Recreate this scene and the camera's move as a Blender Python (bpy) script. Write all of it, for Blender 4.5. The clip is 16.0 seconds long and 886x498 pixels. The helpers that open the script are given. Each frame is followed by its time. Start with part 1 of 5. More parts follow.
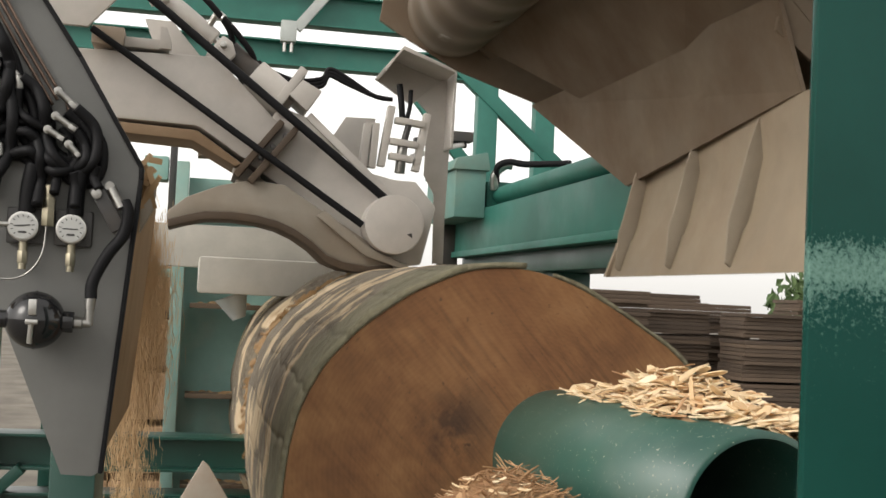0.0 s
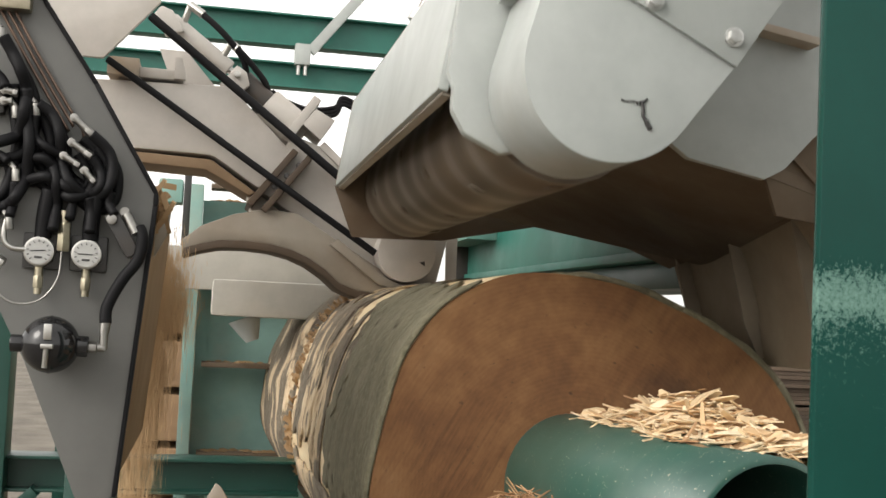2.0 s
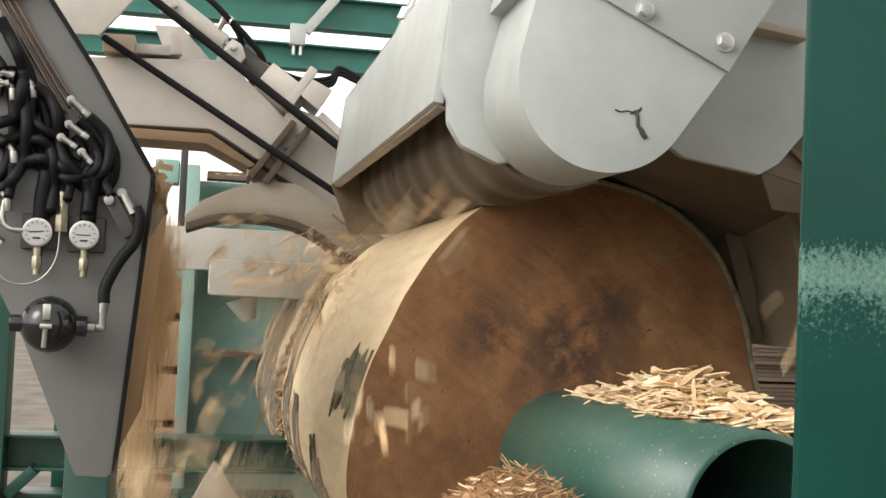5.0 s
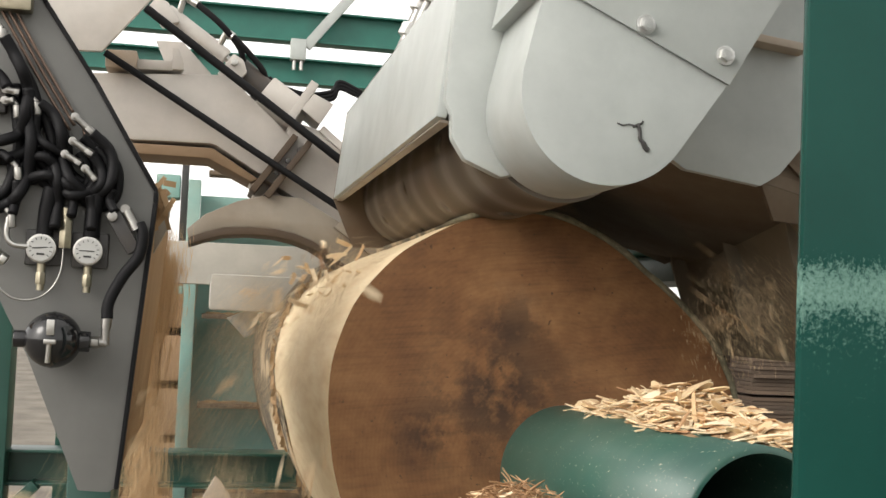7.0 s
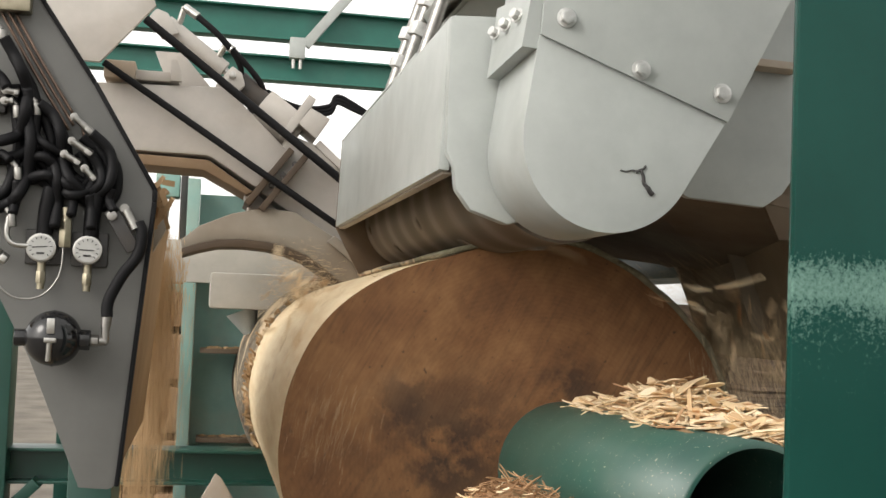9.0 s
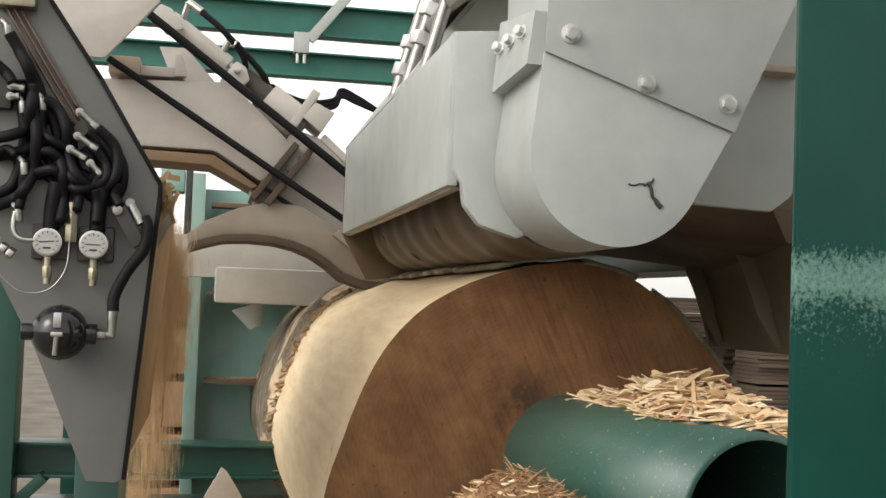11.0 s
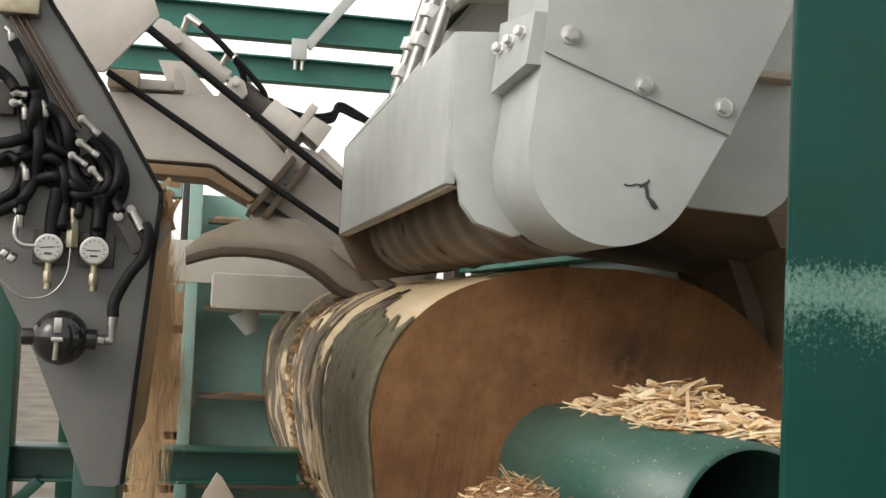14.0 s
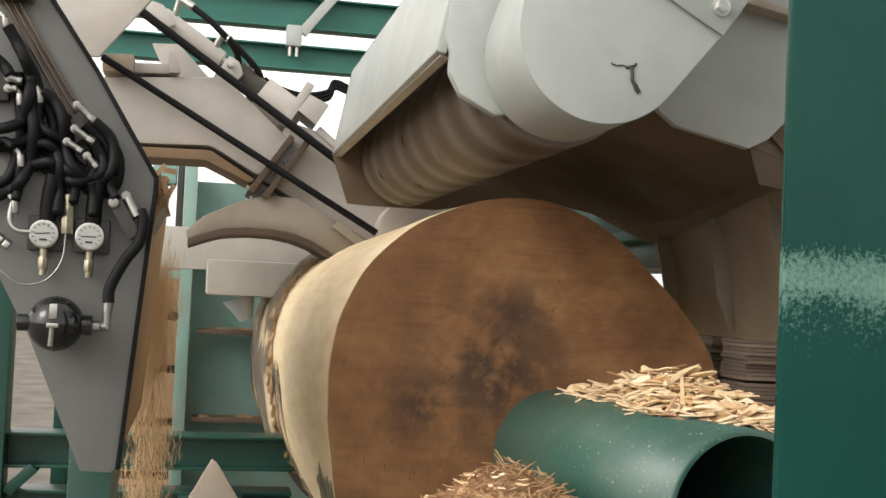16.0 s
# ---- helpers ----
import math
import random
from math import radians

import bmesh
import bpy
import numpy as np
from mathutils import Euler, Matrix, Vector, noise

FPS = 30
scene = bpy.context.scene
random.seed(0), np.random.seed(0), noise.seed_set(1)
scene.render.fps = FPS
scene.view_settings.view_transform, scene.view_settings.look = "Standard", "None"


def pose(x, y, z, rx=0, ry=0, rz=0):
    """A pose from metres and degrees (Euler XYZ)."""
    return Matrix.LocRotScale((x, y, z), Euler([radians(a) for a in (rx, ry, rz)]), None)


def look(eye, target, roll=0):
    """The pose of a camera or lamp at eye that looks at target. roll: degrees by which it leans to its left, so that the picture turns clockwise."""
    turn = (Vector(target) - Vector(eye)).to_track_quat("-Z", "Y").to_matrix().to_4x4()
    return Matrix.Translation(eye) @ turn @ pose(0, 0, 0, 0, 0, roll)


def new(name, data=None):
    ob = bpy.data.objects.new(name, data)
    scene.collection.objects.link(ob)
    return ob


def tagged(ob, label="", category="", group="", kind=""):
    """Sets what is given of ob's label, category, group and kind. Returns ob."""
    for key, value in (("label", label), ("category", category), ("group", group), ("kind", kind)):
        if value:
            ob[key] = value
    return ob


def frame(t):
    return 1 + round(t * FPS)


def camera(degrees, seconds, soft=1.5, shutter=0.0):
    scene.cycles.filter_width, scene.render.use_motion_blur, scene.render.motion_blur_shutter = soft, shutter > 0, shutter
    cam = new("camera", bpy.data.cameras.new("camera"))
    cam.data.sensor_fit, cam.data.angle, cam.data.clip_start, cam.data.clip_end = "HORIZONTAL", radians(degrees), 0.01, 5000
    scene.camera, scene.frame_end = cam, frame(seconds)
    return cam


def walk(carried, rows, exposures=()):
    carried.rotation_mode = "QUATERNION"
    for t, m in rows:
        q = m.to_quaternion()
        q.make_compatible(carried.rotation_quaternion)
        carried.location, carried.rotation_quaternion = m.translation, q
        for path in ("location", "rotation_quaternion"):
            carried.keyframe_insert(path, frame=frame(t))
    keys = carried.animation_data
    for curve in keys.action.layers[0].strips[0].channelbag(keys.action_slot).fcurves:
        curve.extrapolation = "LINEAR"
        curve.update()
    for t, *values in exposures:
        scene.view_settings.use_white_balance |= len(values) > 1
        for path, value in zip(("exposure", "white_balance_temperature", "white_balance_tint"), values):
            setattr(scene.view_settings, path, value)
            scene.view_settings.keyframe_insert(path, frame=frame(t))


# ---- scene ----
cam = camera(41.0, 16.0, shutter=0.5)
PATH = [
    (0, (0.0125, 0.1075, 2.1882), (2.0563, 9.8874, 2.6092), 2.68),
    (0.5, (0.0039, 0.1109, 2.1993), (1.9849, 9.8976, 2.7435), 3.20),
    (1, (0.0039, 0.0991, 2.2075), (1.9030, 9.8935, 2.8880), 3.46),
    (1.5, (0.0073, 0.0942, 2.2015), (1.8802, 9.8930, 2.8910), 3.05),
    (2, (0.0129, 0.0916, 2.1969), (1.9353, 9.8874, 2.7866), 2.72),
    (2.5, (0.0128, 0.0875, 2.1918), (1.9897, 9.8760, 2.7184), 2.41),
    (3, (0.0107, 0.0996, 2.1894), (1.9983, 9.8894, 2.6470), 2.26),
    (3.5, (0.0141, 0.0894, 2.1882), (1.9967, 9.8829, 2.5846), 2.16),
    (6, (0.0077, 0.0602, 2.1996), (1.9530, 9.8577, 2.6729), 2.65),
    (6.5, (0.0053, 0.0605, 2.1994), (1.9546, 9.8553, 2.7122), 2.51),
    (7, (0.0059, 0.0474, 2.1989), (1.9619, 9.8398, 2.7308), 2.44),
    (7.5, (0.0025, 0.0450, 2.2005), (1.9790, 9.8338, 2.7221), 2.55),
    (8, (0.0076, 0.0317, 2.2015), (1.9774, 9.8216, 2.7294), 2.46),
    (8.5, (0.0103, 0.0225, 2.2008), (1.9664, 9.8147, 2.7352), 2.32),
    (9, (0.0097, 0.0275, 2.1987), (1.9618, 9.8217, 2.7110), 2.25),
    (11.5, (0.0076, 0.0166, 2.1958), (1.9208, 9.8217, 2.6426), 2.08),
    (12, (0.0050, 0.0130, 2.1948), (1.9320, 9.8161, 2.6269), 2.14),
    (12.5, (0.0015, 0.0026, 2.2002), (1.9549, 9.7990, 2.6620), 2.44),
    (13, (-0.0010, -0.0115, 2.2049), (1.9743, 9.7782, 2.7140), 2.75),
    (13.5, (-0.0048, 0.0028, 2.2031), (1.9603, 9.7928, 2.7452), 2.85),
    (14, (-0.0036, -0.0030, 2.2000), (1.9548, 9.7895, 2.7202), 2.56),
    (14.5, (-0.0025, -0.0057, 2.1951), (1.9778, 9.7854, 2.6551), 2.36),
    (15, (-0.0066, 0.0041, 2.1972), (2.0032, 9.7905, 2.6311), 2.51),
    (15.5, (-0.0037, -0.0085, 2.1988), (2.0071, 9.7780, 2.6229), 2.58),
    (16, (-0.0051, -0.0052, 2.1985), (2.0022, 9.7826, 2.6119), 2.60),
]
walk(cam, [(t, look(eye, target, roll)) for t, eye, target, roll in PATH], [(0, -0.12, 6800, 10), (1, -0.05, 6800, 10), (2, 0.08, 6800, 10), (3.5, 0.2, 6800, 10), (8, 0.11, 6800, 10), (12, -0.12, 6800, 10), (14.5, -0.08, 6800, 10), (16, 0.06, 6800, 10)])


# ---- light ----
world = bpy.data.worlds.new("overcast_sky")
scene.world = world
world.use_nodes = True
wt = world.node_tree
wt.nodes.clear()
sky = wt.nodes.new("ShaderNodeTexSky")
sky.sky_type, sky.sun_disc = "NISHITA", False
sky.sun_elevation, sky.sun_rotation = radians(33.5), radians(240)
sky.dust_density, sky.ozone_density = 4.0, 0.6
grey = wt.nodes.new("ShaderNodeHueSaturation")
grey.inputs["Saturation"].default_value = 0.12
bg = wt.nodes.new("ShaderNodeBackground")
bg.inputs["Strength"].default_value = 0.34
wout = wt.nodes.new("ShaderNodeOutputWorld")
wt.links.new(sky.outputs["Color"], grey.inputs["Color"])
cloud = wt.nodes.new("ShaderNodeMix")
cloud.data_type = "RGBA"
cloud.inputs["Factor"].default_value, cloud.inputs["B"].default_value = 0.6, (4.3, 4.3, 4.25, 1)
wt.links.new(grey.outputs["Color"], cloud.inputs["A"])
wt.links.new(cloud.outputs["Result"], bg.inputs["Color"])
wt.links.new(bg.outputs["Background"], wout.inputs["Surface"])
sun = new("sun", bpy.data.lights.new("sun", "SUN"))
sun.data.energy, sun.data.angle, sun.data.color = 0.95, radians(25), (1.0, 0.97, 0.93)
sun.matrix_world = look((-11.3, -4, 11), (0.7, 3, 1.8))


# ---- materials ----
def nodes(name, rough=0.5, metal=0.0):
    m = bpy.data.materials.new(name)
    m.use_nodes = True
    nt = m.node_tree
    b = nt.nodes["Principled BSDF"]
    b.inputs["Roughness"].default_value, b.inputs["Metallic"].default_value = rough, metal
    return m, nt, b


def noise_node(nt, scale, detail=6.0, rough=0.6, stretch=None, space="Object"):
    tc = nt.nodes.new("ShaderNodeTexCoord")
    n = nt.nodes.new("ShaderNodeTexNoise")
    n.inputs["Scale"].default_value, n.inputs["Detail"].default_value, n.inputs["Roughness"].default_value = scale, detail, rough
    if stretch:
        mp = nt.nodes.new("ShaderNodeMapping")
        mp.inputs["Scale"].default_value = stretch
        nt.links.new(tc.outputs[space], mp.inputs["Vector"])
        nt.links.new(mp.outputs["Vector"], n.inputs["Vector"])
    else:
        nt.links.new(tc.outputs[space], n.inputs["Vector"])
    return n.outputs["Fac"]


def ramp(nt, fac, stops):
    r = nt.nodes.new("ShaderNodeValToRGB")
    while len(r.color_ramp.elements) < len(stops):
        r.color_ramp.elements.new(0.5)
    for e, (p, c) in zip(r.color_ramp.elements, stops):
        e.position, e.color = p, (*c, 1) if len(c) == 3 else c
    nt.links.new(fac, r.inputs["Fac"])
    return r.outputs["Color"]


def grey_val(v):
    return (v, v, v)


def mix(nt, fac, a, b, mode="MIX"):
    m = nt.nodes.new("ShaderNodeMix")
    m.data_type, m.blend_type = "RGBA", mode
    for sock, v in ((m.inputs["Factor"], fac), (m.inputs["A"], a), (m.inputs["B"], b)):
        if isinstance(v, (int, float)):
            sock.default_value = v
        elif isinstance(v, tuple):
            sock.default_value = (*v, 1)
        else:
            nt.links.new(v, sock)
    return m.outputs["Result"]


def bump(nt, b, height, strength=0.3, dist=0.01):
    n = nt.nodes.new("ShaderNodeBump")
    n.inputs["Strength"].default_value, n.inputs["Distance"].default_value = strength, dist
    nt.links.new(height, n.inputs["Height"])
    nt.links.new(n.outputs["Normal"], b.inputs["Normal"])


def painted(name, col, dirt, rough=0.4, dirt_at=(0.55, 0.75), chips=None):
    """Painted steel: faint mottling, dust stains and, on request, specks of bare scuffs."""
    m, nt, b = nodes(name, rough)
    big = noise_node(nt, 2.2, 8)
    fine = noise_node(nt, 90, 3)
    lo, hi = tuple(c * 0.88 for c in col), tuple(min(1, c * 1.07) for c in col)
    base = ramp(nt, noise_node(nt, 7, 5), [(0.3, lo), (0.7, hi)])
    c = mix(nt, ramp(nt, big, [(dirt_at[0], grey_val(0)), (dirt_at[1], grey_val(0.75))]), base, dirt)
    if chips:
        sp = ramp(nt, noise_node(nt, chips[1], 4, 0.7), [(chips[2], grey_val(0)), (chips[2] + 0.03, grey_val(1))])
        c = mix(nt, sp, c, chips[0])
    nt.links.new(c, b.inputs["Base Color"])
    nt.links.new(ramp(nt, big, [(0.3, grey_val(rough * 0.85)), (0.8, grey_val(min(1, rough * 1.5)))]), b.inputs["Roughness"])
    bump(nt, b, fine, 0.025, 0.003)
    return m


DUST = (0.30, 0.19, 0.10)
GREY = painted("light_grey_paint", (0.385, 0.41, 0.395), (0.40, 0.37, 0.31), 0.36, (0.6, 0.98))
ARM_GREY = painted("warm_grey_paint", (0.46, 0.43, 0.395), (0.33, 0.27, 0.20), 0.45, (0.55, 0.9))
GREY_DUSTY = painted("dusty_grey_paint", (0.42, 0.38, 0.33), DUST, 0.55, (0.42, 0.72))
PANEL = painted("panel_grey_paint", (0.126, 0.126, 0.119), (0.26, 0.23, 0.19), 0.45, (0.6, 0.95))
TUBE_GREEN = painted("dusty_green_paint", (0.022, 0.082, 0.064), (0.105, 0.14, 0.105), 0.36, (0.40, 0.78), ((0.52, 0.48, 0.36), 120, 0.65))
GREEN = painted("dark_green_paint", (0.009, 0.056, 0.042), (0.04, 0.07, 0.05), 0.33, (0.6, 0.95), ((0.5, 0.46, 0.36), 130, 0.70))


def scuffed():
    """Dark green gloss paint, worn to pale specks in a belt where logs and forks rub; the belt's colour also holds a
    painted sheen.
    """
    m, nt, b = nodes("scuffed_green_paint", 0.28)
    b.inputs["Specular IOR Level"].default_value = 0.18
    tc = nt.nodes.new("ShaderNodeTexCoord")
    sep = nt.nodes.new("ShaderNodeSeparateXYZ")
    nt.links.new(tc.outputs["Object"], sep.inputs[0])
    rng = nt.nodes.new("ShaderNodeMapRange")
    rng.inputs["From Min"].default_value, rng.inputs["From Max"].default_value = 1.90, 2.50
    nt.links.new(sep.outputs["Z"], rng.inputs["Value"])
    # peak of the belt: scuffs, and the gloss highlight painted in as pale colour
    belt = ramp(nt, rng.outputs["Result"], [(0.0, grey_val(0.30)), (0.26, grey_val(0.60)), (0.44, grey_val(0.66)), (0.52, grey_val(0.76)), (0.575, grey_val(0.98)), (0.62, grey_val(0.86)), (0.68, grey_val(0.60)), (0.82, grey_val(0.35))])
    brushed = noise_node(nt, 130, 7, 0.8, (1.0, 1.0, 0.95))
    lumps = noise_node(nt, 17, 4, 0.6, (1, 1, 0.8))
    speck = mix(nt, 0.22, brushed, lumps)
    s = nt.nodes.new("ShaderNodeMath")
    s.operation = "MULTIPLY"
    nt.links.new(speck, s.inputs[0])
    nt.links.new(belt, s.inputs[1])
    mask = ramp(nt, s.outputs[0], [(0.37, grey_val(0)), (0.43, grey_val(0.55)), (0.56, grey_val(0.95))])
    base = ramp(nt, noise_node(nt, 3, 6), [(0.3, (0.0037, 0.038, 0.030)), (0.7, (0.0056, 0.050, 0.040))])
    nt.links.new(mix(nt, mask, base, (0.14, 0.25, 0.21)), b.inputs["Base Color"])
    nt.links.new(mix(nt, mask, grey_val(0.26), grey_val(0.6)), b.inputs["Roughness"])
    bump(nt, b, noise_node(nt, 14, 3), 0.05, 0.01)
    return m


GREEN_CHIP = scuffed()
TEAL = painted("faded_teal_paint", (0.22, 0.375, 0.335), (0.33, 0.33, 0.27), 0.6, (0.5, 0.75))
TEAL_BOX = painted("green_box_paint", (0.10, 0.215, 0.185), (0.20, 0.21, 0.17), 0.6, (0.5, 0.75))
TEAL_DEEP = painted("green_beam_paint", (0.017, 0.13, 0.10), (0.07, 0.16, 0.13), 0.45, (0.55, 0.85))
STAINED = painted("sawdust_stained_steel", (0.135, 0.10, 0.067), (0.08, 0.046, 0.023), 0.75, (0.38, 0.68))
TUSK = painted("brown_grey_steel", (0.25, 0.22, 0.18), (0.17, 0.115, 0.065), 0.6, (0.4, 0.75))
PALE = painted("pale_grey_paint", (0.46, 0.44, 0.39), (0.36, 0.30, 0.22), 0.45, (0.55, 0.9))
RIB = painted("sawdust_brown_steel", (0.24, 0.20, 0.15), (0.16, 0.105, 0.06), 0.7, (0.42, 0.75))
DARK_BROWN = painted("dark_brown_steel", (0.065, 0.045, 0.030), (0.11, 0.07, 0.04), 0.8, (0.45, 0.8))
BELLY = painted("mid_brown_steel", (0.20, 0.13, 0.075), (0.30, 0.22, 0.14), 0.85, (0.45, 0.8))
TAN = painted("dusty_tan_steel", (0.235, 0.185, 0.128), (0.155, 0.098, 0.053), 0.6, (0.42, 0.8))
SAWDUST = painted("caked_sawdust", (0.36, 0.235, 0.125), (0.22, 0.13, 0.06), 0.95, (0.4, 0.7))
BLACK = painted("black_rubber", (0.007, 0.007, 0.008), (0.02, 0.018, 0.016), 0.55, (0.6, 0.9))
BLACK.node_tree.nodes["Principled BSDF"].inputs["Specular IOR Level"].default_value = 0.16
DARK = painted("dark_steel", (0.035, 0.033, 0.032), (0.10, 0.07, 0.045), 0.5, (0.5, 0.8))


def metal(name, col, rough):
    m, nt, b = nodes(name, rough, 1.0)
    nt.links.new(ramp(nt, noise_node(nt, 40, 4), [(0.3, tuple(c * 0.7 for c in col)), (0.7, col)]), b.inputs["Base Color"])
    return m


CHROME = metal("zinc_plated_steel", (0.55, 0.54, 0.51), 0.33)
BRIGHT_ZINC = metal("bright_zinc_bolts", (0.74, 0.74, 0.72), 0.5)
DULL_ZINC = metal("dull_zinc_fittings", (0.34, 0.33, 0.31), 0.38)
COPPER = metal("copper_pipe", (0.20, 0.14, 0.11), 0.5)
BRASS = metal("yellow_zinc", (0.40, 0.36, 0.27), 0.42)
m, nt, b = nodes("white_dial", 0.3)
b.inputs["Base Color"].default_value = (0.38, 0.38, 0.365, 1)
DIAL = m
m, nt, b = nodes("black_ink", 0.5)
b.inputs["Base Color"].default_value = (0.02, 0.02, 0.02, 1)
INK = m


def drum_material():
    m, nt, b = nodes("milling_drum_steel", 0.6, 0.15)
    tc = nt.nodes.new("ShaderNodeTexCoord")
    w = nt.nodes.new("ShaderNodeTexWave")
    w.wave_type, w.bands_direction = "BANDS", "Y"
    w.inputs["Scale"].default_value, w.inputs["Distortion"].default_value, w.inputs["Detail"].default_value = 1.3, 1.2, 2
    nt.links.new(tc.outputs["Object"], w.inputs["Vector"])
    c = ramp(nt, w.outputs["Fac"], [(0.1, (0.10, 0.075, 0.05)), (0.6, (0.14, 0.112, 0.08)), (0.95, (0.20, 0.175, 0.145))])
    c = mix(nt, ramp(nt, noise_node(nt, 3, 6), [(0.4, grey_val(0)), (0.75, grey_val(0.8))]), c, (0.14, 0.09, 0.05))
    nt.links.new(c, b.inputs["Base Color"])
    return m


DRUM = drum_material()


def end_grain():
    """Sawn end of the log: warm brown, faint rings, dark heart stains, parallel saw marks, specks of bark."""
    m, nt, b = nodes("sawn_end_grain", 0.8)
    tc = nt.nodes.new("ShaderNodeTexCoord")
    wob = nt.nodes.new("ShaderNodeTexNoise")
    wob.inputs["Scale"].default_value = 3.0
    nt.links.new(tc.outputs["Object"], wob.inputs["Vector"])
    add = nt.nodes.new("ShaderNodeVectorMath")
    add.operation = "MULTIPLY_ADD"
    add.inputs[1].default_value = (0.09, 0.0, 0.09)
    nt.links.new(wob.outputs["Color"], add.inputs[0])
    nt.links.new(tc.outputs["Object"], add.inputs[2])
    rings = nt.nodes.new("ShaderNodeTexWave")
    rings.wave_type, rings.rings_direction = "RINGS", "Y"
    rings.inputs["Scale"].default_value, rings.inputs["Distortion"].default_value = 26, 1.0
    nt.links.new(add.outputs["Vector"], rings.inputs["Vector"])
    patch = noise_node(nt, 4.2, 9, 0.68)
    base = ramp(nt, patch, [(0.30, (0.085, 0.036, 0.014)), (0.46, (0.165, 0.075, 0.027)), (0.58, (0.235, 0.118, 0.046)), (0.74, (0.30, 0.165, 0.075))])
    base = mix(nt, 0.05, base, ramp(nt, rings.outputs["Fac"], [(0.2, (0.10, 0.045, 0.02)), (0.8, (0.30, 0.17, 0.09))]))
    # saw marks: long fine streaks across the face
    turn, stretch = nt.nodes.new("ShaderNodeMapping"), nt.nodes.new("ShaderNodeMapping")
    turn.inputs["Rotation"].default_value = (0, radians(-82), 0)
    stretch.inputs["Scale"].default_value = (0.055, 1, 1)
    nt.links.new(tc.outputs["Object"], turn.inputs["Vector"])
    nt.links.new(turn.outputs["Vector"], stretch.inputs["Vector"])
    saw = nt.nodes.new("ShaderNodeTexNoise")
    saw.inputs["Scale"].default_value, saw.inputs["Detail"].default_value, saw.inputs["Roughness"].default_value = 85, 5, 0.65
    nt.links.new(stretch.outputs["Vector"], saw.inputs["Vector"])
    where = ramp(nt, noise_node(nt, 1.7, 3), [(0.42, grey_val(0.1)), (0.62, grey_val(0.95))])
    lines = ramp(nt, saw.outputs["Fac"], [(0.36, (0.06, 0.022, 0.009)), (0.47, (0.16, 0.066, 0.024)), (0.65, (0.225, 0.105, 0.042))])
    base = mix(nt, where, base, mix(nt, 0.45, base, lines))
    # heart stains: dark, with a ragged edge
    stain = None
    for at, reach in (((0.35, 0.045, 0.14), 0.16), ((0.19, 0.045, 0.17), 0.30), ((0.05, 0.045, -0.18), 0.14), ((0.08, 0.045, 0.33), 0.15)):
        dist = nt.nodes.new("ShaderNodeVectorMath")
        dist.operation = "DISTANCE"
        dist.inputs[1].default_value = at
        nt.links.new(add.outputs["Vector"], dist.inputs[0])
        near = ramp(nt, dist.outputs["Value"], [(0.02, grey_val(1)), (reach, grey_val(0))])
        stain = near if stain is None else mix(nt, 1.0, stain, near, "LIGHTEN")
    blot = ramp(nt, noise_node(nt, 6.5, 7, 0.66), [(0.42, grey_val(0)), (0.54, grey_val(0.95))])
    base = mix(nt, mix(nt, 1.0, stain, blot, "MULTIPLY"), base, (0.014, 0.009, 0.007))
    specks = ramp(nt, noise_node(nt, 48, 5, 0.7), [(0.63, grey_val(0)), (0.68, grey_val(0.8))])
    base = mix(nt, specks, base, (0.05, 0.025, 0.012))
    nt.links.new(base, b.inputs["Base Color"])
    bump(nt, b, mix(nt, 0.5, saw.outputs["Color"], noise_node(nt, 120, 3)), 0.35, 0.006)
    return m


def sapwood():
    m, nt, b = nodes("freshly_milled_sapwood", 0.6)
    grain = noise_node(nt, 9, 6, 0.6, (3, 0.4, 3))
    c = ramp(nt, grain, [(0.3, (0.68, 0.51, 0.30)), (0.55, (0.77, 0.62, 0.40)), (0.8, (0.83, 0.71, 0.50))])
    st = ramp(nt, noise_node(nt, 6, 6, 0.65), [(0.66, grey_val(0)), (0.74, grey_val(0.6))])
    c = mix(nt, st, c, (0.27, 0.15, 0.07))
    nt.links.new(c, b.inputs["Base Color"])
    bump(nt, b, noise_node(nt, 60, 4, 0.6, (1, 0.2, 1)), 0.25, 0.004)
    return m


